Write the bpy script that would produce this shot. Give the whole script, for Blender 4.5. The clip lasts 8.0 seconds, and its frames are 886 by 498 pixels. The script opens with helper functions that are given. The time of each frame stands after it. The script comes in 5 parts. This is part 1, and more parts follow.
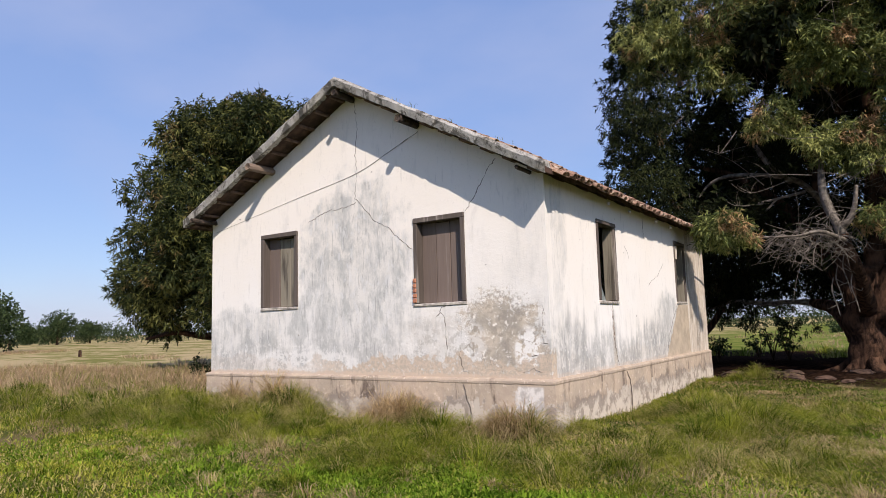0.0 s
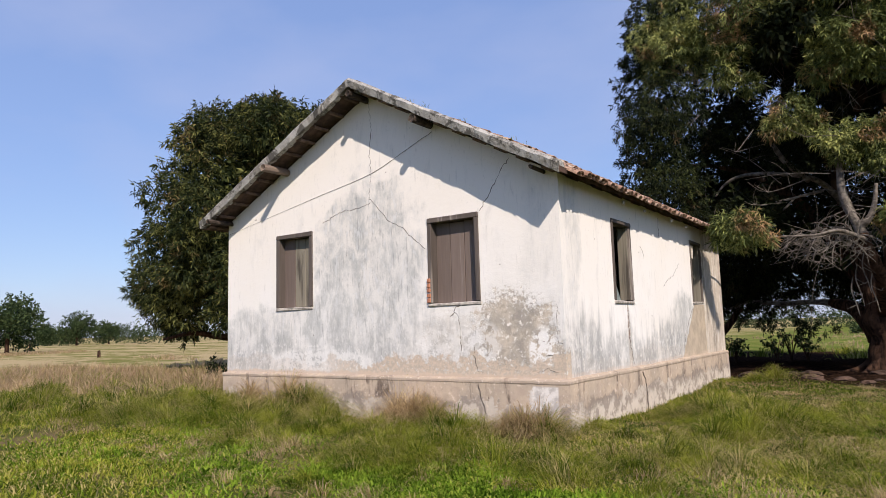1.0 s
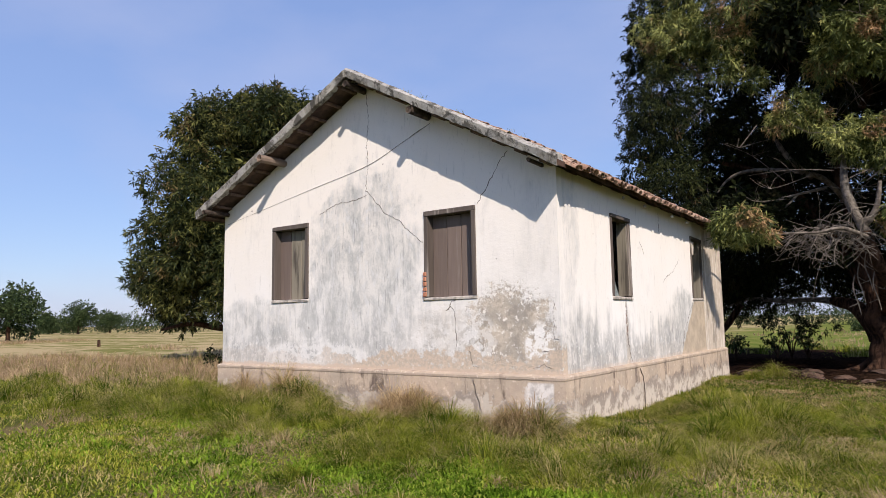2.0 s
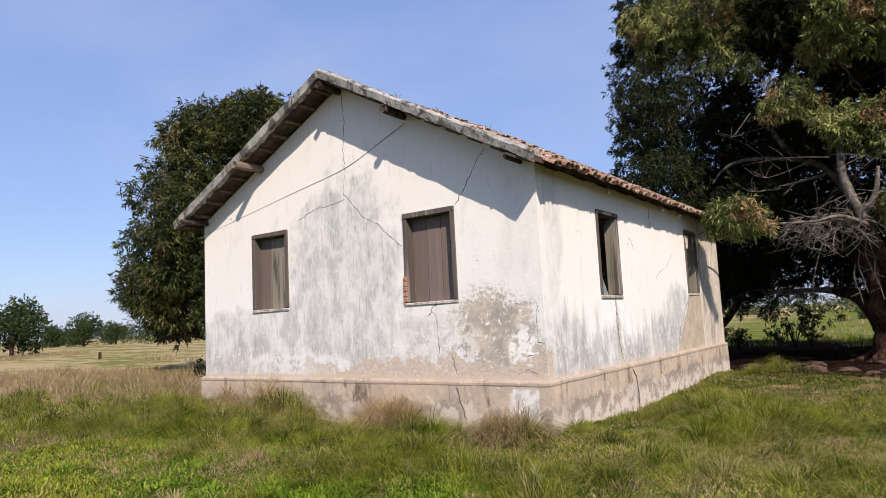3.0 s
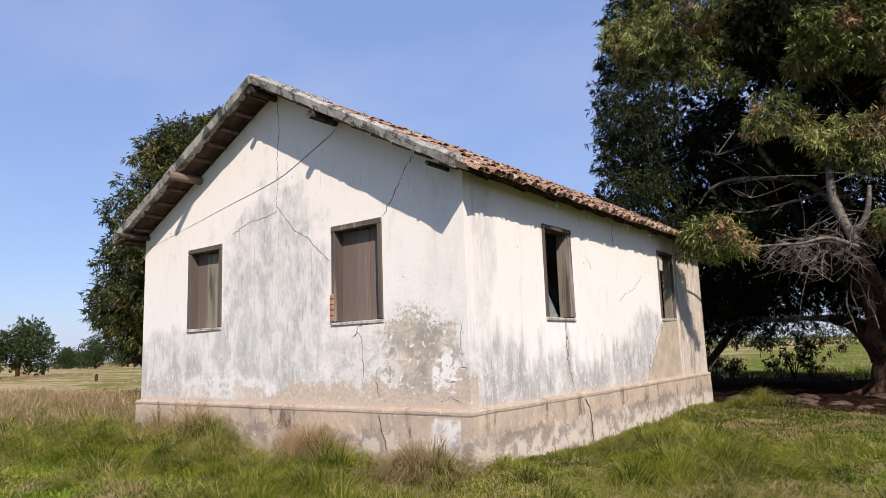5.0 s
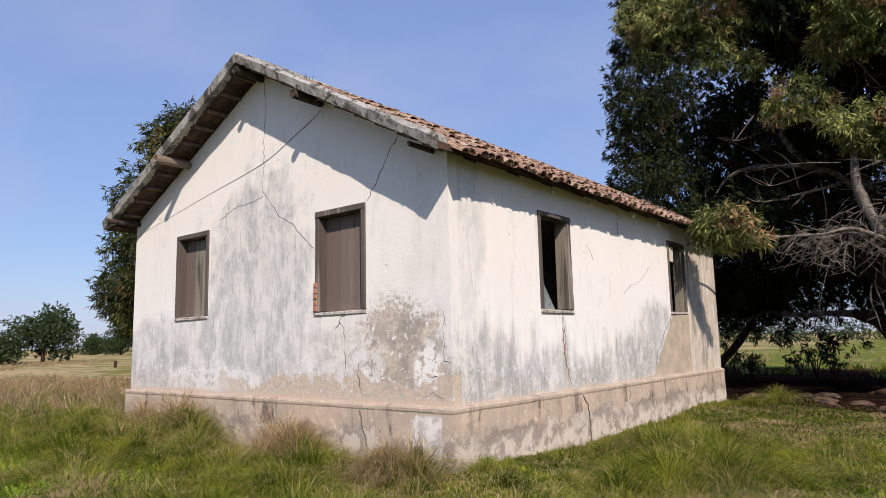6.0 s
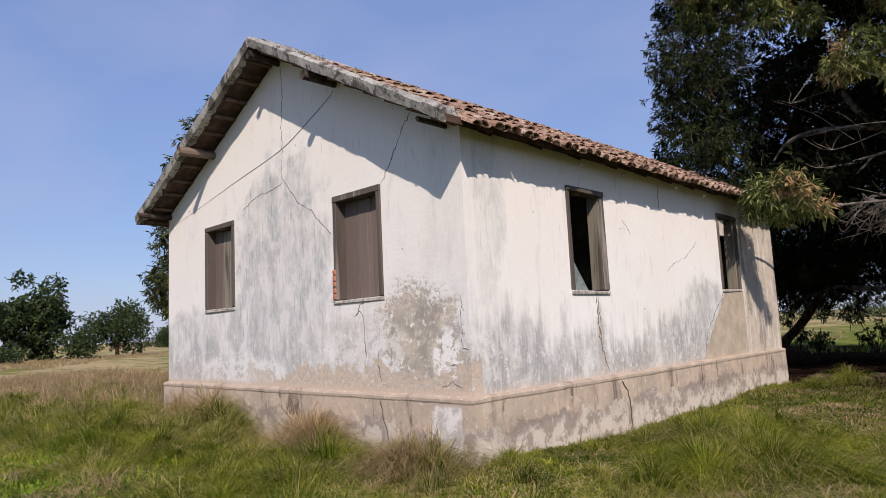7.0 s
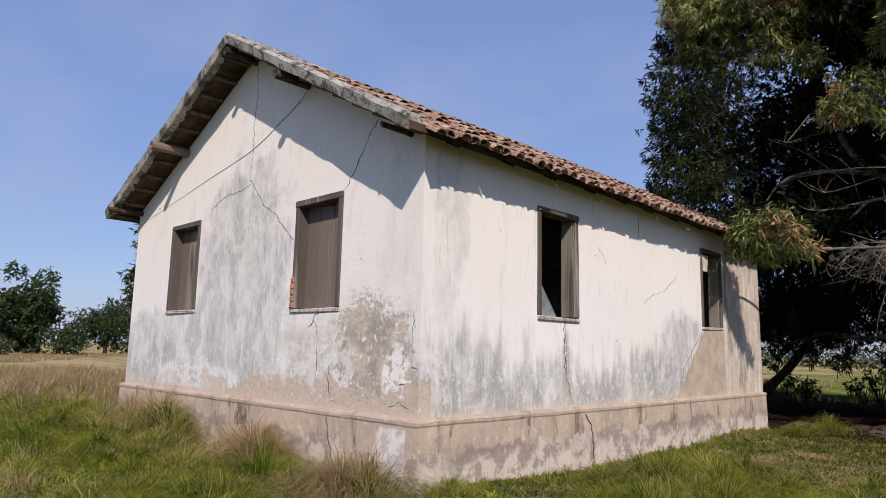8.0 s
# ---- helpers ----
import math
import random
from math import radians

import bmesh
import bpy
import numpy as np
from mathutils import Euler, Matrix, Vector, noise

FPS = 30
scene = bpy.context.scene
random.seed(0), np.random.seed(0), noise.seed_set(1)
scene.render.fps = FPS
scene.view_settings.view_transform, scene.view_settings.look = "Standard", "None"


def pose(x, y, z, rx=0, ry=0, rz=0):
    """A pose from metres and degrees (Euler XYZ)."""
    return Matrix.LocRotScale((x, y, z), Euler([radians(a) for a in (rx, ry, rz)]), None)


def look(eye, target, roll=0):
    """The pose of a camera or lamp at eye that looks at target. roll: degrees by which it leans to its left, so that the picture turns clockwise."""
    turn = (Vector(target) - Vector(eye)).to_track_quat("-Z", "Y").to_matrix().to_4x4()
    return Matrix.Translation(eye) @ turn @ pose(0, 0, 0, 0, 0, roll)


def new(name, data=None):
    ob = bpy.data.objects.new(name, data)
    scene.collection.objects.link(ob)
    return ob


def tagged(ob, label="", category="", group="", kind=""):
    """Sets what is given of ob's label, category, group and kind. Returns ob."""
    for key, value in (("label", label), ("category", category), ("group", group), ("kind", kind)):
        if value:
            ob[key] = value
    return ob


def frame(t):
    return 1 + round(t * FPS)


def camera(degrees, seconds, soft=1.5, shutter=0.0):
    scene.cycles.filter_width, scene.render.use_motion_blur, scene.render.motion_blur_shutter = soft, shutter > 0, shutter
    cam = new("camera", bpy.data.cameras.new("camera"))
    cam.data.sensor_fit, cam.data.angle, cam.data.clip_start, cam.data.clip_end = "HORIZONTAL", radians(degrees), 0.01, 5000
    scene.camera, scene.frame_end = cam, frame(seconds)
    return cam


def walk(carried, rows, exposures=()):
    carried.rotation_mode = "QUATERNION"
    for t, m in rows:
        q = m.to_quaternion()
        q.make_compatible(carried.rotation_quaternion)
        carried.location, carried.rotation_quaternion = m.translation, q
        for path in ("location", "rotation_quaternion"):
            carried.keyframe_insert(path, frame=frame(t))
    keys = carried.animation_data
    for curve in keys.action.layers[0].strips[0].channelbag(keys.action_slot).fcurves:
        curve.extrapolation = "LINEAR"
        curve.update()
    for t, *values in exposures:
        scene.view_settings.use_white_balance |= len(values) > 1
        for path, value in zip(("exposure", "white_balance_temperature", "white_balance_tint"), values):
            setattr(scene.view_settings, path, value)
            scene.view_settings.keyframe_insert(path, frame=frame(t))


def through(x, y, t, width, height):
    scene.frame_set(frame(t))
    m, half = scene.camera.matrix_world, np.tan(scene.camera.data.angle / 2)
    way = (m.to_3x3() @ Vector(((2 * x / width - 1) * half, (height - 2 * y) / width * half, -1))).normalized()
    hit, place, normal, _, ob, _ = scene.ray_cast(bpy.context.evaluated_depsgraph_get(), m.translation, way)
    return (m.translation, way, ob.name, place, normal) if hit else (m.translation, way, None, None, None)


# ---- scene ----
cam = camera(67.0, 8.0, 0.85)
PATH = [
    (0, (4.233, -9.188, 1.578), (3.134, -7.533, 1.807), -1.6),
    (0.5, (4.242, -9.191, 1.568), (3.146, -7.536, 1.815), -1.6),
    (1, (4.245, -9.188, 1.559), (3.11, -7.558, 1.792), -1.6),
    (1.5, (4.234, -9.141, 1.57), (3.135, -7.484, 1.778), -1.4),
    (1.7, (4.249, -9.109, 1.576), (3.109, -7.479, 1.777), -1.0),
    (2.8, (4.247, -8.62, 1.583), (3.112, -6.99, 1.817), -1.0),
    (3, (4.356, -8.484, 1.653), (3.203, -6.864, 1.866), -2.8),
    (3.5, (4.614, -8.126, 1.632), (3.512, -6.466, 1.804), 0.6),
    (4, (4.732, -7.793, 1.589), (3.704, -6.093, 1.815), -0.1),
    (4.5, (4.814, -7.431, 1.622), (3.695, -5.788, 1.843), -2.7),
    (5, (4.931, -7.021, 1.523), (3.742, -5.441, 1.818), -2.0),
    (5.2, (5.036, -6.872, 1.513), (3.824, -5.303, 1.773), -1.8),
    (6.3, (5.001, -6.1, 1.551), (3.736, -4.577, 1.829), -1.8),
    (6.5, (5.008, -5.969, 1.557), (3.709, -4.466, 1.783), -3.2),
    (7, (5.071, -5.595, 1.531), (3.688, -4.169, 1.764), -2.7),
    (7.5, (5.146, -5.337, 1.537), (3.693, -3.98, 1.757), -2.1),
    (8, (5.168, -4.99, 1.484), (3.788, -3.573, 1.781), 1.3),
]
walk(cam, [(t, look(eye, target, roll)) for t, eye, target, roll in PATH],
     [(0.0, 0.42, 6850, 15), (4.5, 0.48, 6850, 15), (5.2, 0.45, 6850, 15), (6.5, 0.25, 6800, 16), (8.0, 0.15, 6700, 17)])

# ---- world and sun ----
SUN_FROM = Vector((0.50, -0.425, 0.56)).normalized()
world = bpy.data.worlds.new("sky")
scene.world = world
world.use_nodes = True
_n = world.node_tree.nodes
_sky = _n.new("ShaderNodeTexSky")
_sky.sky_type = "NISHITA"
_sky.sun_disc = False
_sky.sun_elevation = math.asin(SUN_FROM.z)
_sky.sun_rotation = math.atan2(SUN_FROM.x, SUN_FROM.y)
_sky.air_density, _sky.dust_density, _sky.ozone_density = 1.15, 0.35, 5.0
_n["Background"].inputs["Strength"].default_value = 0.125
_haze = _n.new("ShaderNodeMix")
_haze.data_type = "RGBA"
_haze.inputs[0].default_value = 0.62
_haze.inputs[7].default_value = (1.55, 2.36, 4.75, 1)
world.node_tree.links.new(_sky.outputs[0], _haze.inputs[6])
_wisp = _n.new("ShaderNodeTexNoise")
_wisp.inputs["Scale"].default_value, _wisp.inputs["Detail"].default_value = 2.2, 5
_map = _n.new("ShaderNodeMapping")
_map.inputs["Scale"].default_value = (1.0, 1.6, 3.0)
_range = _n.new("ShaderNodeMapRange")
for _i, _v in ((1, 0.42), (2, 0.75), (3, 0.0), (4, 0.42)):
    _range.inputs[_i].default_value = _v
_thin = _n.new("ShaderNodeMix")
_thin.data_type = "RGBA"
_thin.inputs[7].default_value = (2.9, 3.4, 5.0, 1)
for _a, _b in ((_n.new("ShaderNodeTexCoord").outputs["Generated"], _map.inputs["Vector"]), (_map.outputs[0], _wisp.inputs["Vector"]),
               (_wisp.outputs["Fac"], _range.inputs[0]), (_range.outputs[0], _thin.inputs[0]), (_haze.outputs[2], _thin.inputs[6]),
               (_thin.outputs[2], _n["Background"].inputs["Color"])):
    world.node_tree.links.new(_a, _b)
_sun = bpy.data.lights.new("sun", "SUN")
_sun.energy, _sun.angle, _sun.color = 4.2, radians(0.55), (1.0, 0.92, 0.82)
new("sun", _sun).matrix_world = look(SUN_FROM * 60, (0, 0, 0))


# ---- materials ----
class Mat:
    """A node material with short calls for its nodes."""

    def __init__(self, name):
        self.m = bpy.data.materials.new(name)
        self.m.use_nodes = True
        self.t = self.m.node_tree
        self.bsdf = self.t.nodes["Principled BSDF"]
        self.pos = self.node("ShaderNodeNewGeometry").outputs["Position"]

    def node(self, kind):
        return self.t.nodes.new(kind)

    def put(self, socket, value):
        if isinstance(value, bpy.types.NodeSocket):
            self.t.links.new(value, socket)
        elif value is not None:
            socket.default_value = value if not isinstance(value, tuple) or len(value) != 3 or socket.type != "RGBA" else (*value, 1)

    def vec(self, scale, offset=(0, 0, 0), source=None):
        n = self.node("ShaderNodeMapping")
        self.put(n.inputs["Vector"], source or self.pos)
        n.inputs["Scale"].default_value = scale
        n.inputs["Location"].default_value = offset
        return n.outputs[0]

    def noise(self, scale, detail=4, rough=0.55, source=None, warp=0.0):
        n = self.node("ShaderNodeTexNoise")
        self.put(n.inputs["Vector"], source or self.pos)
        n.inputs["Scale"].default_value, n.inputs["Detail"].default_value = scale, detail
        n.inputs["Roughness"].default_value, n.inputs["Distortion"].default_value = rough, warp
        return n.outputs["Fac"]

    def math(self, op, a, b=0.0, clamp=False):
        n = self.node("ShaderNodeMath")
        n.operation, n.use_clamp = op, clamp
        self.put(n.inputs[0], a), self.put(n.inputs[1], b)
        return n.outputs[0]

    def step(self, v, lo, hi, a=0.0, b=1.0):
        n = self.node("ShaderNodeMapRange")
        n.interpolation_type = "SMOOTHSTEP"
        if lo > hi:
            lo, hi, a, b = hi, lo, b, a
        for i, q in enumerate((v, lo, hi, a, b)):
            self.put(n.inputs[i], q)
        return n.outputs[0]

    def mix(self, fac, a, b, mode="MIX"):
        n = self.node("ShaderNodeMix")
        n.data_type, n.blend_type = "RGBA", mode
        self.put(n.inputs[0], fac), self.put(n.inputs[6], a), self.put(n.inputs[7], b)
        return n.outputs[2]

    def axis(self, i, source=None):
        n = self.node("ShaderNodeSeparateXYZ")
        self.put(n.inputs[0], source or self.pos)
        return n.outputs[i]

    def bump(self, height, strength=0.4, distance=0.02):
        n = self.node("ShaderNodeBump")
        n.inputs["Strength"].default_value, n.inputs["Distance"].default_value = strength, distance
        self.put(n.inputs["Height"], height)
        self.put(self.bsdf.inputs["Normal"], n.outputs[0])

    def island(self):
        return self.node("ShaderNodeNewGeometry").outputs["Random Per Island"]

    def each(self):
        return self.node("ShaderNodeObjectInfo").outputs["Random"]

    def done(self, color, rough=0.9, specular=0.2):
        self.put(self.bsdf.inputs["Base Color"], color)
        self.put(self.bsdf.inputs["Roughness"], rough)
        self.put(self.bsdf.inputs["Specular IOR Level"], specular)
        return self.m

    def leafy(self, color, through=0.35, rough=0.5, gloss=0.25):
        """Thin leaf: light passes through it."""
        self.done(color, rough, gloss)
        tr = self.node("ShaderNodeBsdfTranslucent")
        self.put(tr.inputs["Color"], color)
        mx = self.node("ShaderNodeMixShader")
        mx.inputs[0].default_value = through
        self.t.links.new(self.bsdf.outputs[0], mx.inputs[1])
        self.t.links.new(tr.outputs[0], mx.inputs[2])
        self.t.links.new(mx.outputs[0], self.t.nodes["Material Output"].inputs["Surface"])
        return self.m


def blob(m, u, z, cu, cz, ru, rz, wobble):
    """1 inside an uneven oval patch of the wall, 0 outside."""
    a = m.math("DIVIDE", m.math("SUBTRACT", u, cu), ru)
    b = m.math("DIVIDE", m.math("SUBTRACT", z, cz), rz)
    r = m.math("SQRT", m.math("ADD", m.math("MULTIPLY", a, a), m.math("MULTIPLY", b, b)))
    return m.step(m.math("ADD", r, wobble), 1.15, 0.75)


def plaster(name, ax, greys, patches, damp_top, damp_amount, foot_from, foot_amount, broken=False, flakes=()):
    """Old limewashed plaster: mould streaks, bare patches and a peach-coloured band at the foot."""
    m = Mat(name)
    u, z = m.axis(ax), m.axis(2)
    big = m.noise(0.55, 3)
    mid = m.noise(2.3, 5, 0.6)
    fine = m.noise(16, 5, 0.65)
    grit = m.noise(70, 3, 0.6)
    streak = m.noise(1.0, 6, 0.64, m.vec((3.1, 3.1, 0.95)), 0.5)
    cloud = m.noise(2.4, 8, 0.70, m.vec((1, 1, 0.75)), 0.6)
    smear = m.noise(1.0, 5, 0.66, m.vec((9, 9, 3.2)), 0.7)
    drip = m.noise(1.0, 5, 0.62, m.vec((8, 8, 0.9)), 0.3)
    hair = m.noise(1.0, 5, 0.68, m.vec((19, 19, 2.3)), 0.4)
    wob = m.math("MULTIPLY", m.math("SUBTRACT", mid, 0.5), 1.3)
    col = m.mix(m.step(big, 0.35, 0.7), (0.765, 0.74, 0.70), (0.785, 0.775, 0.755))
    col = m.mix(m.math("MULTIPLY", m.step(z, 1.6, 3.9), 0.55), col, (0.79, 0.735, 0.665))
    # fine rain streaks everywhere
    col = m.mix(m.math("MULTIPLY", m.step(streak, 0.54, 0.72), 0.30), col, (0.50, 0.49, 0.47))
    col = m.mix(m.math("MULTIPLY", m.math("MULTIPLY", m.step(fine, 0.55, 0.70), m.step(mid, 0.42, 0.62)), 0.30), col, (0.46, 0.44, 0.42))
    zone = None
    for cu, cz, ru, rz, amount in greys:
        q = m.math("MULTIPLY", blob(m, u, z, cu, cz, ru, rz, wob), amount)
        zone = q if zone is None else m.math("MAXIMUM", zone, q)
    speck = m.noise(38, 4, 0.7)
    grey = m.math("ADD", m.math("MULTIPLY", streak, 0.30), m.math("ADD", m.math("MULTIPLY", smear, 0.28), m.math("MULTIPLY", cloud, 0.45)))
    col = m.mix(m.math("MULTIPLY", zone, m.step(grey, 0.44, 0.62, 0.25, 1.0)), col, (0.40, 0.413, 0.406))
    # damp rising from the foot, with a ragged upper edge of vertical tongues
    tongue = m.math("ADD", m.math("MULTIPLY", m.math("SUBTRACT", drip, 0.5), 1.5), m.math("MULTIPLY", m.math("SUBTRACT", m.noise(1.0, 3), 0.5), 1.6))
    damp = m.step(m.math("ADD", z, tongue), damp_top + 0.30, damp_top - 0.35)
    damp = m.math("MULTIPLY", damp, m.step(grey, 0.42, 0.58, 0.25, 1.0))
    col = m.mix(m.math("MULTIPLY", damp, damp_amount), col, (0.345, 0.35, 0.345))
    col = m.mix(m.math("MULTIPLY", m.math("MAXIMUM", zone, damp), m.step(speck, 0.58, 0.68, 0.0, 0.45)), col, (0.20, 0.20, 0.205))
    col = m.mix(m.math("MULTIPLY", m.math("MAXIMUM", zone, damp), m.step(smear, 0.54, 0.62, 0.0, 0.55)), col, (0.70, 0.70, 0.70))
    col = m.mix(m.math("MULTIPLY", m.math("MAXIMUM", zone, damp), m.step(hair, 0.45, 0.36, 0.0, 0.45)), col, (0.22, 0.225, 0.225))
    col = m.mix(m.math("MULTIPLY", m.step(hair, 0.55, 0.68, 0.0, 0.42), m.step(cloud, 0.42, 0.58)), col, (0.46, 0.45, 0.43))
    # flaked white limewash in lumps over the grey
    flake = m.math("MULTIPLY", m.step(m.noise(9, 6, 0.7), 0.56, 0.61), m.step(z, 1.7, 1.2))
    col = m.mix(m.math("MULTIPLY", flake, 0.5), col, (0.80, 0.785, 0.76))
    # small dark pits
    col = m.mix(m.math("MULTIPLY", m.step(m.noise(7, 2, 0.4), 0.765, 0.785), 0.6), col, (0.20, 0.18, 0.16))
    bare = m.mix(m.step(mid, 0.38, 0.62), (0.53, 0.46, 0.375), (0.33, 0.30, 0.26))
    bare = m.mix(m.math("MULTIPLY", m.step(m.noise(5, 6, 0.72), 0.48, 0.58), 0.6), bare, (0.25, 0.225, 0.195))
    bare = m.mix(m.step(m.noise(9, 7, 0.75), 0.555, 0.60), bare, (0.74, 0.70, 0.645))
    zone2 = None
    for cu, cz, ru, rz, amount in patches:
        q = m.math("MULTIPLY", blob(m, u, z, cu, cz, ru, rz, m.math("ADD", wob, m.math("MULTIPLY", m.math("SUBTRACT", fine, 0.5), 1.6))), amount)
        zone2 = q if zone2 is None else m.math("MAXIMUM", zone2, q)
    col = m.mix(zone2, col, bare)
    # crusts of white limewash that still hold round the bare patch
    for cu, cz, ru, rz, amount in flakes:
        crust = m.math("MULTIPLY", blob(m, u, z, cu, cz, ru, rz, wob), m.step(m.noise(7, 7, 0.74), 0.46, 0.50))
        col = m.mix(m.math("MULTIPLY", crust, amount), col, (0.775, 0.765, 0.745))
    if broken:
        edge = m.math("SUBTRACT", u, m.math("ADD", 6.20, m.math("MULTIPLY", m.math("SUBTRACT", z, 0.90), 1.02)))
        rag = m.math("ADD", m.math("MULTIPLY", m.math("SUBTRACT", m.noise(5, 5, 0.65), 0.5), 0.35), edge)
        hole = m.math("MULTIPLY", m.step(rag, -0.02, 0.03), m.math("MULTIPLY", m.step(z, 1.97, 1.92), m.step(u, 8.25, 8.15)))
        col = m.mix(hole, col, m.mix(m.step(m.noise(3, 5, 0.65), 0.35, 0.65), (0.50, 0.42, 0.325), (0.37, 0.315, 0.25)))
        zone2 = m.math("MAXIMUM", zone2, m.math("MULTIPLY", hole, 2.0))
    # peach undercoat laid open along the foot
    foot = m.step(m.math("ADD", z, m.math("MULTIPLY", m.math("SUBTRACT", m.noise(1.4, 5, 0.65), 0.5), 1.1)), 1.05, 1.00)
    foot = m.math("MULTIPLY", foot, m.step(m.math("ADD", u, m.math("MULTIPLY", wob, 1.5)), foot_from - 0.8, foot_from + 0.8, 0.25, 1.0))
    foot = m.math("MULTIPLY", foot, m.step(m.noise(10, 6, 0.72), 0.60, 0.55, 0.15, 1.0))
    col = m.mix(m.math("MULTIPLY", foot, foot_amount), col, m.mix(m.step(fine, 0.4, 0.6), (0.555, 0.45, 0.355), (0.44, 0.38, 0.315)))
    line = m.step(m.math("ADD", z, m.math("MULTIPLY", m.math("SUBTRACT", m.noise(3, 5, 0.7), 0.5), 0.25)), 0.83, 0.79)
    col = m.mix(m.math("MULTIPLY", line, 0.35 if broken else 0.75), col, (0.54, 0.43, 0.34))
    col = m.mix(m.math("MULTIPLY", m.step(grit, 0.66, 0.74), 0.25), col, (0.30, 0.29, 0.28))
    h = m.math("ADD", m.math("MULTIPLY", mid, 0.8), m.math("ADD", m.math("MULTIPLY", fine, 0.35), m.math("MULTIPLY", grit, 0.08)))
    h = m.math("SUBTRACT", h, m.math("MULTIPLY", zone2, 0.35))
    m.bump(h, 0.4, 0.02)
    return m.done(col, 0.93, 0.15)


def make_plinth_mat():
    m = Mat("plinth_plaster")
    z = m.axis(2)
    mid, fine = m.noise(1.7, 5, 0.6), m.noise(13, 5, 0.65)
    drip = m.noise(1.0, 6, 0.64, m.vec((2.7, 2.7, 0.42)), 0.4)
    col = m.mix(m.step(mid, 0.35, 0.65), (0.51, 0.412, 0.318), (0.405, 0.337, 0.268))
    blot = m.noise(4.5, 6, 0.7)
    col = m.mix(m.math("MULTIPLY", m.step(blot, 0.50, 0.62), 0.5), col, (0.40, 0.32, 0.26))
    stain = m.math("MULTIPLY", m.step(drip, 0.555, 0.635), m.step(blot, 0.35, 0.55, 0.35, 1.0))
    col = m.mix(m.math("MULTIPLY", stain, 0.92), col, (0.125, 0.095, 0.078))
    col = m.mix(m.math("MULTIPLY", m.step(m.noise(11, 5, 0.7), 0.54, 0.64), 0.45), col, (0.33, 0.27, 0.22))
    zz = m.math("ADD", z, m.math("ADD", m.math("MULTIPLY", m.math("SUBTRACT", m.noise(2.6, 6, 0.62), 0.5), 0.75), m.math("MULTIPLY", m.math("SUBTRACT", blot, 0.5), 0.35)))
    lowcol = m.mix(m.step(blot, 0.42, 0.54), (0.30, 0.258, 0.222), (0.58, 0.52, 0.445))
    col = m.mix(m.math("MULTIPLY", m.step(zz, 0.40, 0.36), 0.9), col, lowcol)
    rim = m.math("MULTIPLY", m.math("MULTIPLY", m.step(zz, 0.48, 0.38), m.step(zz, 0.16, 0.36)), m.step(m.noise(0.9, 3, 0.5), 0.42, 0.58, 0.1, 1.0))
    col = m.mix(m.math("MULTIPLY", rim, m.step(blot, 0.36, 0.52, 0.15, 0.8)), col, (0.20, 0.165, 0.14))
    x, y = m.axis(0), m.axis(1)
    white = m.math("MULTIPLY", m.step(m.math("ADD", x, m.math("MULTIPLY", m.math("SUBTRACT", blot, 0.5), 0.6)), -0.62, -0.55), m.math("MULTIPLY", m.step(x, -0.10, -0.14), m.step(y, 0.0, -0.02)))
    # ledge colour darkened in blotches to hold down its bright top light
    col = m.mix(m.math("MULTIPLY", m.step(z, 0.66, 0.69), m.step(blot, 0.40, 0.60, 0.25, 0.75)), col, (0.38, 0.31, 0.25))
    col = m.mix(m.math("MULTIPLY", white, m.step(z, 0.66, 0.62, 0.0, 0.85)), col, m.mix(m.step(blot, 0.45, 0.6), (0.72, 0.70, 0.67), (0.46, 0.44, 0.42)))
    col = m.mix(m.math("MULTIPLY", m.step(fine, 0.58, 0.66), 0.5), col, (0.70, 0.60, 0.50))
    m.bump(m.math("ADD", mid, m.math("MULTIPLY", fine, 0.4)), 0.5, 0.025)
    return m.done(col, 0.93, 0.15)


def make_wood(name, a, b, c, along=(18, 18, 1.2), rough=0.8):
    m = Mat(name)
    r = m.each()
    v = m.vec(along)
    grain, wear, fine = m.noise(1.0, 5, 0.6, v, 0.5), m.noise(0.22, 5, 0.7, v, 0.3), m.noise(45, 3)
    col = m.mix(grain, a, b)
    col = m.mix(m.step(wear, 0.55, 0.68), col, c)
    col = m.mix(m.math("MULTIPLY", r, 0.35), col, m.mix(0.5, a, (0.02, 0.016, 0.013)))
    m.bump(m.math("ADD", grain, m.math("MULTIPLY", fine, 0.3)), 0.5, 0.01)
    return m.done(col, rough, 0.25)


def make_tile_mat(many=False):
    m = Mat("terracotta")
    r = m.island() if many else m.each()
    mid, fine = m.noise(2.1, 4), m.noise(22, 5, 0.65)
    col = m.mix(r, (0.25, 0.145, 0.10), (0.37, 0.235, 0.17))
    col = m.mix(m.step(m.math("ADD", r, m.math("MULTIPLY", mid, 0.6)), 1.05, 1.4), col, (0.46, 0.37, 0.29))
    col = m.mix(m.math("MULTIPLY", m.step(fine, 0.48, 0.62), m.step(mid, 0.4, 0.6, 0.45, 0.95)), col, (0.075, 0.055, 0.043))
    col = m.mix(m.math("MULTIPLY", m.step(m.noise(13, 5, 0.7), 0.54, 0.64), 0.6), col, (0.46, 0.38, 0.30))
    m.bump(fine, 0.8, 0.02)
    return m.done(col, 0.9, 0.2)


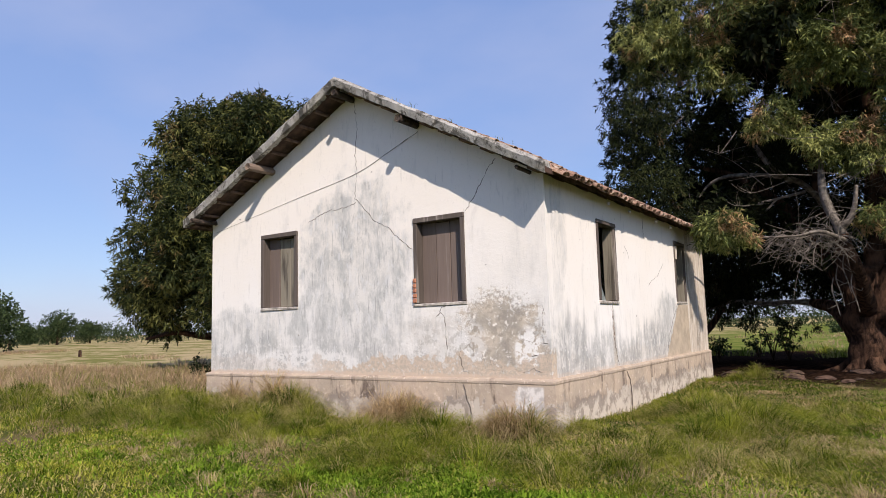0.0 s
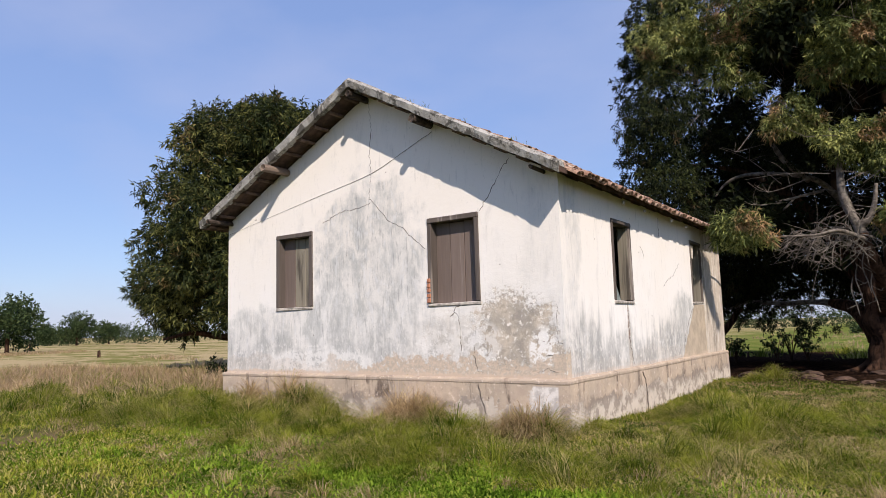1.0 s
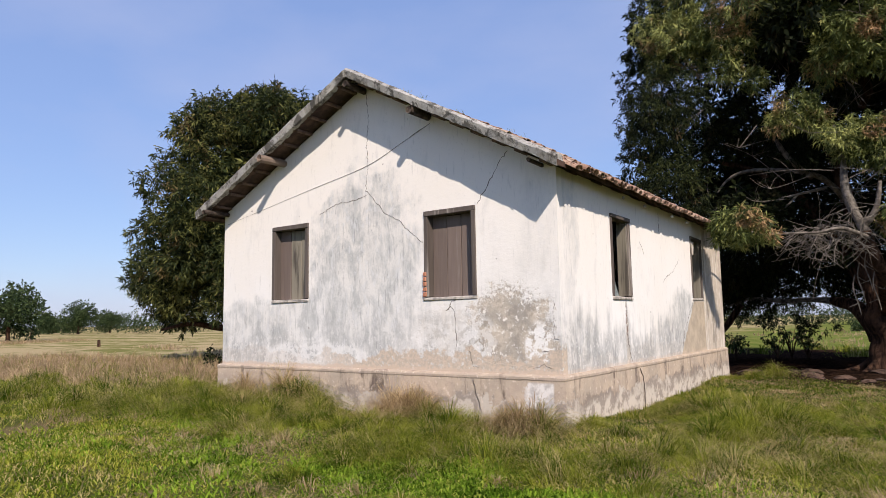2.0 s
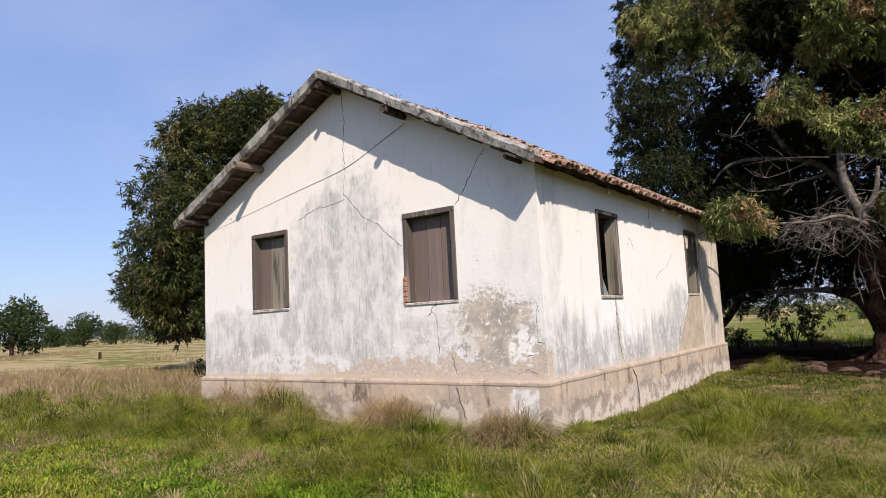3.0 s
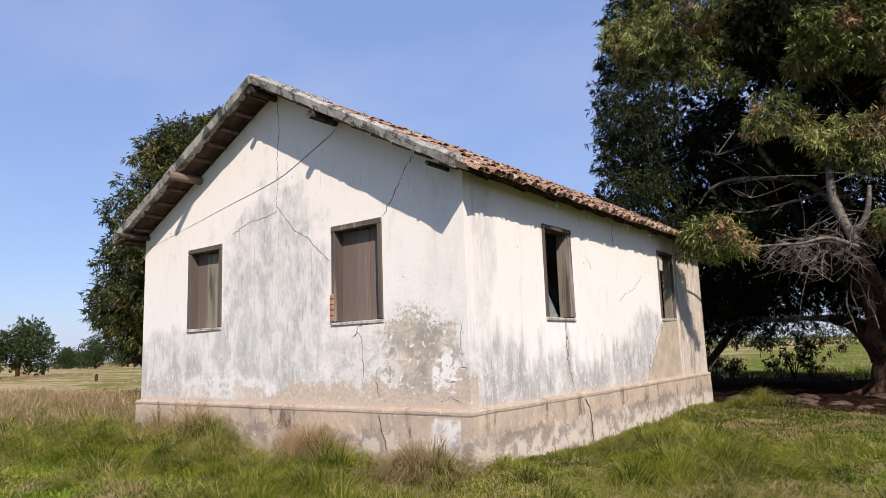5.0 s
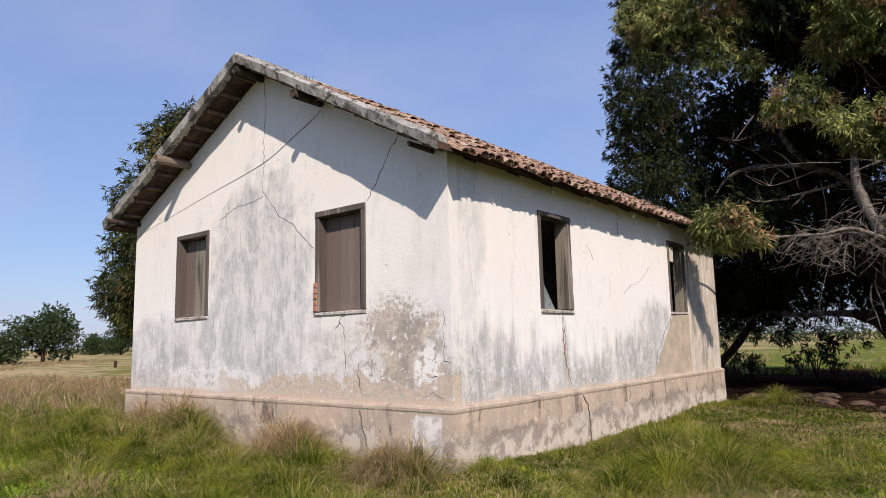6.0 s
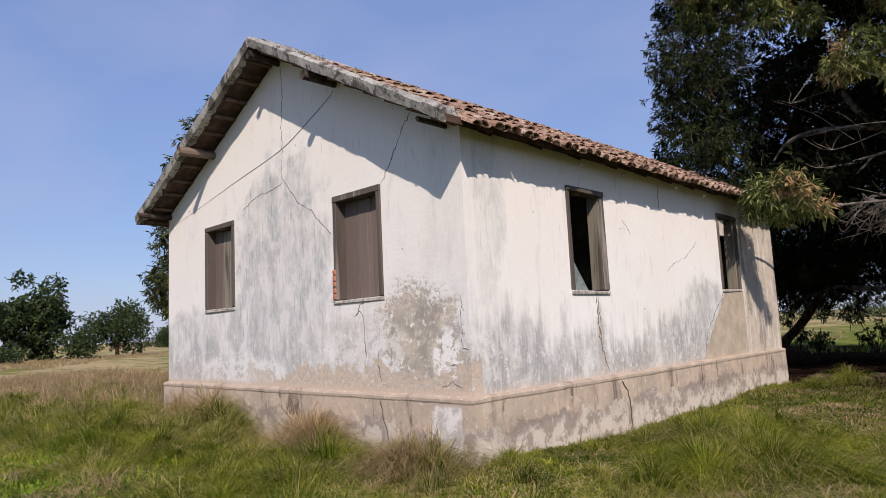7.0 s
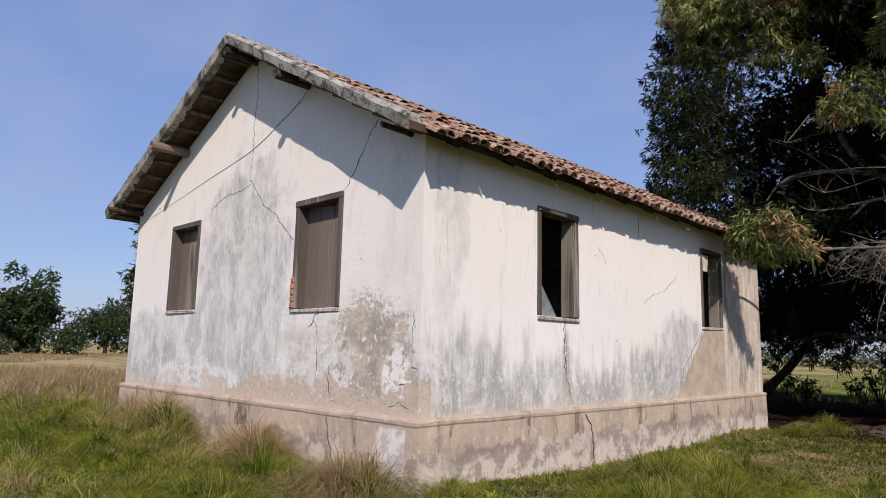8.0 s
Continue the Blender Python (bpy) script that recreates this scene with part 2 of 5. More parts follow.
def make_cement(name):
    m = Mat(name)
    mid, fine = m.noise(3.2, 5, 0.6), m.noise(26, 5, 0.7)
    drip = m.noise(1.0, 6, 0.7, m.vec((4.2, 4.2, 3.4)), 0.6)
    col = m.mix(m.step(mid, 0.35, 0.65), (0.46, 0.45, 0.42), (0.33, 0.32, 0.30))
    col = m.mix(m.math("MULTIPLY", m.step(fine, 0.52, 0.66), 0.6), col, (0.52, 0.49, 0.43))
    col = m.mix(m.math("MULTIPLY", m.step(m.noise(1.0, 5, 0.65, m.vec((3, 3, 2.0))), 0.48, 0.60), 0.6), col, (0.17, 0.155, 0.125))
    col = m.mix(m.math("MULTIPLY", m.step(drip, 0.47, 0.58), 0.85), col, (0.06, 0.057, 0.05))
    col = m.mix(m.math("MULTIPLY", m.step(m.noise(14, 5, 0.7), 0.56, 0.66), 0.5), col, (0.10, 0.095, 0.075))
    m.bump(m.math("ADD", mid, fine), 0.9, 0.035)
    return m.done(col, 0.95, 0.1)


def plain(name, a, b, scale=6, rough=0.85, spec=0.2):
    m = Mat(name)
    f = m.noise(scale, 5, 0.6)
    m.bump(f, 0.4, 0.01)
    return m.done(m.mix(m.step(f, 0.35, 0.65), a, b), rough, spec)


def make_leaf(name, dark, mid, light, tint, tint_at=0.60, gloss=0.10):
    m = Mat(name)
    r = m.island()
    clump = m.noise(0.75, 3)
    col = m.mix(r, dark, mid)
    col = m.mix(m.step(m.math("ADD", m.math("MULTIPLY", r, 0.35), clump), 0.66, 0.92), col, light)
    col = m.mix(m.math("MULTIPLY", m.step(m.noise(1.1, 3, 0.5, m.vec((1, 1, 1), (9, 3, 7))), tint_at, tint_at + 0.10), m.step(r, 0.2, 0.5)), col, tint)
    return m.leafy(col, 0.15, 0.6, gloss)


def make_grass(name, a, b, dry, dry_lo, dry_hi):
    m = Mat(name)
    r = m.island()
    clumpy = m.noise(4.5, 3, 0.6, m.vec((1, 1, 0.25), (2, 5, 1)))
    patch = m.math("ADD", m.math("MULTIPLY", m.noise(0.5, 3), 0.5), m.math("MULTIPLY", m.noise(2.2, 3, 0.6), 0.5))
    col = m.mix(m.step(m.math("ADD", m.math("MULTIPLY", r, 0.45), m.noise(1.5, 3, 0.6, m.vec((1, 1, 0.2), (4, 8, 2)))), 0.46, 0.90), a, b)
    col = m.mix(m.step(clumpy, 0.42, 0.62, 0.0, 0.45), col, a)
    v = m.math("ADD", m.math("MULTIPLY", r, 0.42), patch)
    col = m.mix(m.step(v, dry_lo, dry_hi), col, dry)
    return m.leafy(col, 0.45, 0.8, 0.0)


def make_ground():
    m = Mat("field")
    x, y = m.axis(0), m.axis(1)
    big, mid, fine = m.noise(0.05, 4, 0.6), m.noise(0.6, 5, 0.6), m.noise(9, 6, 0.7)
    band = m.noise(1.0, 6, 0.68, m.vec((0.05, 0.16, 0.0)))
    green = m.mix(fine, (0.125, 0.128, 0.040), (0.205, 0.195, 0.068))
    straw = m.mix(fine, (0.30, 0.235, 0.125), (0.43, 0.345, 0.20))
    col = m.mix(m.step(m.math("ADD", m.math("MULTIPLY", band, 0.6), m.math("MULTIPLY", mid, 0.4)), 0.45, 0.53), green, straw)
    # greener pasture beyond the big tree
    col = m.mix(m.math("MULTIPLY", m.step(x, -14, -4), m.step(y, 14, 20)), col, m.mix(m.step(mid, 0.4, 0.7), (0.095, 0.13, 0.028), (0.21, 0.205, 0.06)))
    # trampled turf and soil near the house
    near = m.math("MULTIPLY", m.step(x, -16, -10), m.step(y, 13.0, 11.5))
    col = m.mix(near, col, m.mix(m.step(mid, 0.45, 0.65), m.mix(fine, (0.045, 0.060, 0.014), (0.09, 0.105, 0.028)), (0.17, 0.125, 0.07)))
    # bare reddish soil and leaf litter under the crown, the tree's shade painted in near-black
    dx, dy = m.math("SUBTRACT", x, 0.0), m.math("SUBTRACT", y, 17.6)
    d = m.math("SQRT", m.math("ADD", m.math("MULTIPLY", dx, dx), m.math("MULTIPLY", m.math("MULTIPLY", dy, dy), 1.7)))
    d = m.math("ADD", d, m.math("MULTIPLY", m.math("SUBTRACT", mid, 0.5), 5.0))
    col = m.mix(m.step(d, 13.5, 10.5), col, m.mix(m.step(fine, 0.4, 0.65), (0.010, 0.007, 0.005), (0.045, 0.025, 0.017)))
    m.bump(m.math("ADD", mid, fine), 0.8, 0.06)
    return m.done(col, 1.0, 0.0)


GABLE = plaster("limewash_gable", 0,
                [(-3.85, 2.55, 1.35, 1.75, 0.95), (-6.0, 1.35, 2.6, 0.75, 0.85), (-1.1, 1.5, 1.6, 0.8, 0.12), (-0.2, 2.6, 0.5, 1.3, 0.2)],
                [(-0.85, 1.45, 0.72, 0.62, 0.95), (-2.0, 1.35, 0.6, 0.42, 0.28), (-0.15, 1.05, 0.16, 0.25, 0.9)], 1.50, 0.6, -4.6, 0.95,
                flakes=[(-0.36, 1.18, 0.24, 0.36, 0.95), (-1.42, 1.30, 0.32, 0.40, 0.5), (-2.1, 1.25, 0.7, 0.35, 0.4), (-5.2, 1.0, 1.6, 0.22, 0.6)])
SIDE = plaster("limewash_side", 1,
               [(6.4, 1.5, 0.9, 0.75, 0.9), (0.3, 2.9, 0.45, 1.3, 0.5), (8.8, 2.0, 0.9, 1.5, 0.8)],
               [(2.75, 1.2, 0.10, 0.6, 0.6)], 1.46, 1.0, 12.0, 0.5, True)
PLINTH = make_plinth_mat()


def make_pier_mat():
    m = Mat("stained_beige_render")
    streak, blot, fine = m.noise(1.0, 6, 0.62, m.vec((2.6, 2.6, 0.7)), 0.3), m.noise(4, 6, 0.7), m.noise(20, 4, 0.65)
    col = m.mix(m.step(blot, 0.35, 0.65), (0.56, 0.495, 0.42), (0.455, 0.395, 0.33))
    col = m.mix(m.math("MULTIPLY", m.step(streak, 0.53, 0.62), 0.55), col, (0.17, 0.15, 0.13))
    col = m.mix(m.math("MULTIPLY", m.step(m.noise(1.0, 5, 0.62, m.vec((7, 7, 0.9), (3, 1, 5))), 0.55, 0.64), 0.7), col, (0.70, 0.67, 0.62))
    col = m.mix(m.math("MULTIPLY", m.step(fine, 0.56, 0.66), 0.5), col, (0.72, 0.68, 0.61))
    m.bump(m.math("ADD", blot, m.math("MULTIPLY", fine, 0.4)), 0.5, 0.02)
    return m.done(col, 0.93, 0.15)


PIER = make_pier_mat()
CEMENT = make_cement("mossy_cement")
TILE = make_tile_mat()
FRAME = make_wood("weathered_frame_wood", (0.060, 0.049, 0.043), (0.155, 0.128, 0.112), (0.31, 0.275, 0.245))
SHUTTER = make_wood("brown_shutter_wood", (0.135, 0.102, 0.088), (0.205, 0.160, 0.139), (0.25, 0.205, 0.18), (30, 30, 1.6))
SHUTTER_GREY = make_wood("greyed_shutter_wood", (0.17, 0.155, 0.125), (0.27, 0.245, 0.195), (0.075, 0.065, 0.055))
PALE_PLANK = make_wood("pale_split_wood", (0.21, 0.188, 0.148), (0.30, 0.27, 0.21), (0.065, 0.055, 0.047))
BEAM = make_wood("old_beam_wood", (0.15, 0.11, 0.085), (0.26, 0.20, 0.16), (0.36, 0.30, 0.25), (16, 1.2, 16))
ROTTEN = plain("rotten_dark_timber", (0.030, 0.023, 0.019), (0.085, 0.065, 0.052), 10)
# dark brown for the roof deck and the rafter tails
SOFFIT = plain("dark_brown_soffit", (0.095, 0.058, 0.043), (0.042, 0.027, 0.021), 5)
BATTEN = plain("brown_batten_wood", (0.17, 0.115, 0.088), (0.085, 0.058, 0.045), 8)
CRACK = plain("crack_dark", (0.17, 0.145, 0.125), (0.085, 0.07, 0.062), 12, 1.0, 0.0)
RUBBLE = plain("rubble_in_gap", (0.30, 0.19, 0.15), (0.15, 0.11, 0.095), 22, 1.0, 0.0)
CABLE = plain("black_cable", (0.045, 0.04, 0.037), (0.11, 0.10, 0.09), 9, 0.7)
BRICK = plain("fired_brick", (0.46, 0.20, 0.12), (0.36, 0.16, 0.10), 20)
CLOTH = plain("faded_blue_board", (0.24, 0.275, 0.265), (0.15, 0.18, 0.18), 9)
PALE = plain("pale_board", (0.62, 0.57, 0.50), (0.50, 0.45, 0.40), 6)
CEMENT_PALE = plain("crumbling_sill", (0.52, 0.48, 0.43), (0.24, 0.22, 0.20), 11)
INSIDE = plain("inner_plaster", (0.30, 0.27, 0.24), (0.20, 0.18, 0.16), 2)
def make_bark(name, a, b, c):
    m = Mat(name)
    ridge, fine = m.noise(1.0, 6, 0.65, m.vec((9, 9, 2.2)), 0.8), m.noise(24, 4, 0.65)
    col = m.mix(m.step(ridge, 0.36, 0.62), a, b)
    col = m.mix(m.math("MULTIPLY", m.step(m.noise(1.6, 4), 0.52, 0.66), 0.6), col, c)
    m.bump(m.math("ADD", ridge, m.math("MULTIPLY", fine, 0.3)), 0.9, 0.06)
    return m.done(col, 0.95, 0.1)


BARK = make_bark("brown_bark", (0.020, 0.012, 0.009), (0.075, 0.042, 0.028), (0.16, 0.090, 0.056))
TWIG = plain("pale_dead_bark", (0.20, 0.175, 0.15), (0.075, 0.065, 0.055), 8, 0.9)
STONE = plain("root_and_stone", (0.12, 0.075, 0.055), (0.045, 0.030, 0.023), 6)
# MANGO and CORE: the crown's own shade is put into the leaf colour
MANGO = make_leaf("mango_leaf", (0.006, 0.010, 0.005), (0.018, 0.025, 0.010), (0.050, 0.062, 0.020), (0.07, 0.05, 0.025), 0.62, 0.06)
CORE = make_leaf("mango_leaf_core_dark", (0.006, 0.010, 0.005), (0.022, 0.030, 0.011), (0.04, 0.05, 0.018), (0.04, 0.035, 0.016))
MANGO_FAR = make_leaf("mango_leaf_open", (0.012, 0.019, 0.007), (0.040, 0.053, 0.016), (0.15, 0.155, 0.045), (0.16, 0.115, 0.05), 0.57)
WOODS = make_leaf("far_leaf", (0.016, 0.030, 0.012), (0.045, 0.072, 0.026), (0.095, 0.13, 0.05), (0.08, 0.10, 0.035))
# brighter copy of the mango leaf, sunlight put into its colour
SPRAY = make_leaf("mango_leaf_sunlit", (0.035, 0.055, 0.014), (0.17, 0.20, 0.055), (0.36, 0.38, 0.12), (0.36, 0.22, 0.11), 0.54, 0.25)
LAWN = make_grass("short_grass", (0.090, 0.150, 0.012), (0.455, 0.455, 0.068), (0.53, 0.43, 0.19), 0.76, 0.92)
# darker version of the short grass, for the long wall's side
LAWN_DARK = make_grass("dark_lawn_grass", (0.030, 0.066, 0.007), (0.20, 0.24, 0.033), (0.36, 0.27, 0.14), 0.75, 0.90)
LUSH = make_grass("lush_grass", (0.060, 0.125, 0.010), (0.29, 0.43, 0.045), (0.38, 0.40, 0.08), 0.80, 0.98)
TUSSOCK = make_grass("long_grass", (0.045, 0.085, 0.008), (0.355, 0.375, 0.052), (0.47, 0.38, 0.18), 0.76, 0.92)
THATCH = make_grass("withered_grass", (0.24, 0.165, 0.085), (0.68, 0.52, 0.31), (0.28, 0.27, 0.06), 0.84, 0.98)
STRAW = make_grass("dry_grass", (0.34, 0.235, 0.145), (0.66, 0.50, 0.31), (0.24, 0.23, 0.07), 0.74, 0.92)
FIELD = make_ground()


# ---- mesh helpers ----
def part(name, bm, material, parent=None, label=""):
    me = bpy.data.meshes.new(name)
    if isinstance(bm, tuple):
        me.from_pydata(bm[0], [], bm[1])
    else:
        bmesh.ops.recalc_face_normals(bm, faces=bm.faces)
        bm.to_mesh(me)
        bm.free()
    me.materials.append(material)
    ob = new(name, me)
    ob.parent = parent
    if label:
        tagged(ob, label)
    return ob


def thing(name, at, label, category, group="", kind=""):
    ob = new(name)
    ob.empty_display_size = 0.2
    ob.location = at
    return tagged(ob, label, category, group, kind)


def arrays(name, verts, faces, material, parent=None):
    """One mesh from numpy arrays of triangles."""
    me = bpy.data.meshes.new(name)
    n = len(faces)
    me.vertices.add(len(verts)), me.loops.add(n * 3), me.polygons.add(n)
    me.vertices.foreach_set("co", np.asarray(verts, np.float32).ravel())
    me.loops.foreach_set("vertex_index", np.asarray(faces, np.int32).ravel())
    me.polygons.foreach_set("loop_start", np.arange(0, n * 3, 3, dtype=np.int32))
    me.update(calc_edges=True)
    me.materials.append(material)
    ob = new(name, me)
    ob.parent = parent
    return ob


def box(bm, lo, hi, bevel=0.0, jitter=0.0):
    out = bmesh.ops.create_cube(bm, size=1.0)["verts"]
    for v in out:
        v.co = [lo[i] + (v.co[i] + 0.5) * (hi[i] - lo[i]) + random.uniform(-jitter, jitter) for i in range(3)]
    if bevel:
        edges = list({e for v in out for e in v.link_edges})
        bmesh.ops.bevel(bm, geom=edges, offset=bevel, segments=1, affect="EDGES")
    return bm


def slab(cells, front, back):
    """A solid wall from outline cells in (u, z); edges used once get a side face."""
    bm = bmesh.new()
    keep, edges = {}, {}
    def vert(p, side):
        key = (round(p[0], 4), round(p[1], 4), side)
        if key not in keep:
            keep[key] = bm.verts.new((front if side else back)(*p))
        return keep[key]
    for cell in cells:
        bm.faces.new([vert(p, 1) for p in cell])
        bm.faces.new([vert(p, 0) for p in reversed(cell)])
        for a, b in zip(cell, cell[1:] + cell[:1]):
            key = tuple(sorted(((round(a[0], 4), round(a[1], 4)), (round(b[0], 4), round(b[1], 4)))))
            edges.setdefault(key, []).append((a, b))
    for pairs in edges.values():
        if len(pairs) == 1:
            a, b = pairs[0]
            bm.faces.new([vert(b, 1), vert(a, 1), vert(a, 0), vert(b, 0)])
    return bm


def tube(bm, points, radii, sides=8, rough=0.0, steps=4):
    """A limb along a smooth line through the points, its radius running from radii to radii."""
    pts = [Vector(p) for p in points]
    line, rad = [], []
    for i in range(len(pts) - 1):
        p0, p1, p2, p3 = pts[max(i - 1, 0)], pts[i], pts[i + 1], pts[min(i + 2, len(pts) - 1)]
        for k in range(steps):
            t = k / steps
            line.append(0.5 * (2 * p1 + (p2 - p0) * t + (2 * p0 - 5 * p1 + 4 * p2 - p3) * t * t + (3 * p1 - p0 - 3 * p2 + p3) * t ** 3))
            rad.append(radii[i] + (radii[i + 1] - radii[i]) * t)
    line.append(pts[-1]), rad.append(radii[-1])
    rings = []
    for i, (p, r) in enumerate(zip(line, rad)):
        d = (line[min(i + 1, len(line) - 1)] - line[max(i - 1, 0)]).normalized()
        a = d.orthogonal().normalized() if i == 0 else (a - d * a.dot(d)).normalized()
        b = d.cross(a)
        ring = []
        for k in range(sides):
            q = 2 * math.pi * k / sides
            w = r * (1 + rough * noise.noise(p * 1.7 + (a * math.cos(q) + b * math.sin(q)) * 1.2))
            ring.append(bm.verts.new(p + (a * math.cos(q) + b * math.sin(q)) * w))
        rings.append(ring)
    for r0, r1 in zip(rings, rings[1:]):
        for k in range(sides):
            bm.faces.new((r0[k], r0[(k + 1) % sides], r1[(k + 1) % sides], r1[k]))
    bm.faces.new(rings[0][::-1]), bm.faces.new(rings[-1])
    return bm


def smooth(ob):
    ob.data.polygons.foreach_set("use_smooth", [True] * len(ob.data.polygons))
    return ob


def unit(a):
    return a / np.maximum(np.linalg.norm(a, axis=-1, keepdims=True), 1e-6)


def leaves(rng, clumps, per_area, per_tuft, length, width, droop=0.5, inner=0.25):
    """Tufts of long leaves over uneven clumps (x, y, z, radius); returns arrays of triangles."""
    V = []
    for cx, cy, cz, r in clumps:
        n = max(6, int(per_area * r * r))
        d = unit(rng.normal(size=(n, 3)))
        lump = 0.80 + 0.26 * np.sin(d @ np.array([3.1, 2.3, 4.2]) * 2 + cx) * np.cos(d @ np.array([-2.2, 3.7, 1.9]) * 2 + cy)
        rad = r * lump * np.where(rng.random(n) < inner, rng.random(n) ** 0.5, 0.86 + 0.2 * rng.random(n))
        c = np.array([cx, cy, cz]) + d * rad[:, None] * np.array([1, 1, 0.82])
        out = unit(d + np.array([0, 0, 0.35]) + rng.normal(size=(n, 3)) * 0.25)
        c, out = np.repeat(c, per_tuft, 0), np.repeat(out, per_tuft, 0)
        m = len(c)
        way = unit(out * 0.55 + rng.normal(size=(m, 3)) * 0.75 + np.array([0, 0, -droop]))
        L = length * (0.6 + 0.7 * rng.random(m))[:, None]
        side = unit(np.cross(way, rng.normal(size=(m, 3)))) * width * 0.5 * (0.7 + 0.6 * rng.random(m))[:, None]
        base = c + rng.normal(size=(m, 3)) * length * 0.22
        mid = base + way * L * 0.45
        tip = base + way * L + np.array([0, 0, -0.18]) * L
        V.append(np.stack([base, mid + side, tip, mid - side], 1))
    V = np.concatenate(V).reshape(-1, 3)
    k = np.arange(len(V) // 4)[:, None] * 4
    F = np.stack([k + [0, 1, 2], k + [0, 2, 3]], 1).reshape(-1, 3)
    return V, F


def blades(rng, base, length, width, lean, spread=None, short=False):
    """Bent blades of grass; base (n, 3), lean in shares of the length."""
    n = len(base)
    ang = rng.random(n) * 2 * np.pi
    way = np.stack([np.cos(ang), np.sin(ang), np.zeros(n)], 1)
    if spread is not None:
        way = unit(spread + way * 0.95)
    L = length[:, None]
    lean = (lean * (0.3 + rng.random(n)))[:, None]
    ang2 = rng.random(n) * 2 * np.pi
    side = np.stack([np.cos(ang2), np.sin(ang2), np.zeros(n)], 1) * (width[:, None] * 0.5)
    up = np.array([0, 0, 1.0])
    mid = base + up * L * 0.45 + way * L * lean * 0.16
    bow = base + up * L * np.maximum(0.40, 0.80 - lean * 0.20) + way * L * lean * 0.52
    tip = base + up * L * np.maximum(0.12, 1.02 - lean * 0.62) + way * L * lean * 0.98
    if short:
        V = np.stack([base - side, base + side, bow + side * 0.8, bow - side * 0.8, tip], 1).reshape(-1, 3)
        k = np.arange(n)[:, None] * 5
        return V, np.stack([k + [0, 1, 2], k + [0, 2, 3], k + [3, 2, 4]], 1).reshape(-1, 3)
    V = np.stack([base - side, base + side, mid + side * 0.9, mid - side * 0.9, bow + side * 0.65, bow - side * 0.65, tip], 1).reshape(-1, 3)
    k = np.arange(n)[:, None] * 7
    F = np.stack([k + [0, 1, 2], k + [0, 2, 3], k + [3, 2, 4], k + [3, 4, 5], k + [5, 4, 6]], 1).reshape(-1, 3)
    return V, F


def ease(v, lo, hi):
    t = np.clip((np.asarray(v, float) - lo) / (hi - lo), 0, 1)
    return t * t * (3 - 2 * t)


def ground_z(x, y):
    """Height of the soil: it rises a little towards the far end of the gable."""
    x, y = np.asarray(x, float), np.asarray(y, float)
    rise = 0.22 * ease(-x, 0.5, 8.5) * (1 - 0.6 * ease(-x, 12, 40)) * ease(y, -9, -1)
    near = np.exp(-((x / 40) ** 2 + (y / 40) ** 2))
    wave = 0.05 * np.sin(x * 0.9 + 1.3) * np.cos(y * 0.75) + 0.03 * np.sin(x * 2.1 + y * 1.7)
    return rise + wave * near - 0.04


# ---- ground ----
def make_ground_sheet():
    ax = np.sign(np.linspace(-1, 1, 181)) * (np.abs(np.linspace(-1, 1, 181)) * 26 + np.abs(np.linspace(-1, 1, 181)) ** 9 * 2400)
    X, Y = np.meshgrid(ax - 2, ax + 2)
    V = np.stack([X, Y, ground_z(X, Y)], -1).reshape(-1, 3)
    n = len(ax)
    i = (np.arange(n - 1)[:, None] * n + np.arange(n - 1)).ravel()
    F = np.concatenate([np.stack([i, i + 1, i + n + 1], 1), np.stack([i, i + n + 1, i + n], 1)])
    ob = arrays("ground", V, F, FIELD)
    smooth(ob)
    return tagged(ob, "dry grassy pasture with bare reddish soil darkened by painted shade under the tree", "ground", kind="structure")


make_ground_sheet()

# ---- house ----
APEX_X, APEX_Z, FALL_R, FALL_L = -3.80, 6.025, 0.547, 0.496
WALL_L, WALL_B, THICK = -7.83, 10.05, 0.18
FOOT = 0.72


def roof_z(x):
    return APEX_Z - (FALL_R * (x - APEX_X) if x > APEX_X else FALL_L * (APEX_X - x))


house = thing("house", (0, 0, 0), "old whitewashed plaster house with stained walls and a clay tile roof", "house")
# openings: lo, hi, sill, head
W_LEFT, W_RIGHT = (-6.28, -5.25, 1.99, 3.50), (-2.47, -1.44, 1.92, 3.42)
S_NEAR, S_FAR = (2.09, 3.05, 1.905, 3.40), (7.16, 8.10, 1.96, 3.465)


def cells_for(lo, hi, holes, top, crest=()):
    cuts = sorted({lo, hi, *crest, *(h[0] for h in holes), *(h[1] for h in holes)})
    rows = sorted({FOOT, 3.6, *(h[2] for h in holes), *(h[3] for h in holes)})
    out = []
    for a, b in zip(cuts, cuts[1:]):
        for c, d in zip(rows, rows[1:]):
            if not any(h[0] <= a < h[1] and h[2] <= c < h[3] for h in holes):
                out.append([(a, c), (b, c), (b, d), (a, d)])
        out.append([(a, 3.6), (b, 3.6), (b, top(b)), (a, top(a))])
    return out


wall_gable = part("wall", slab(cells_for(WALL_L, 0, [W_LEFT, W_RIGHT], lambda u: roof_z(u) - 0.10, (APEX_X,)),
                               lambda u, z: (u, 0, z), lambda u, z: (u, THICK, z)), GABLE, house, "whitewashed gable wall with grey mould and cracks")
wall_side = part("wall", slab(cells_for(THICK, WALL_B, [S_NEAR, S_FAR], lambda u: roof_z(0) - 0.10),
                              lambda u, z: (0, u, z), lambda u, z: (-THICK, u, z)), SIDE, house, "sunlit whitewashed long wall with grey streaks")
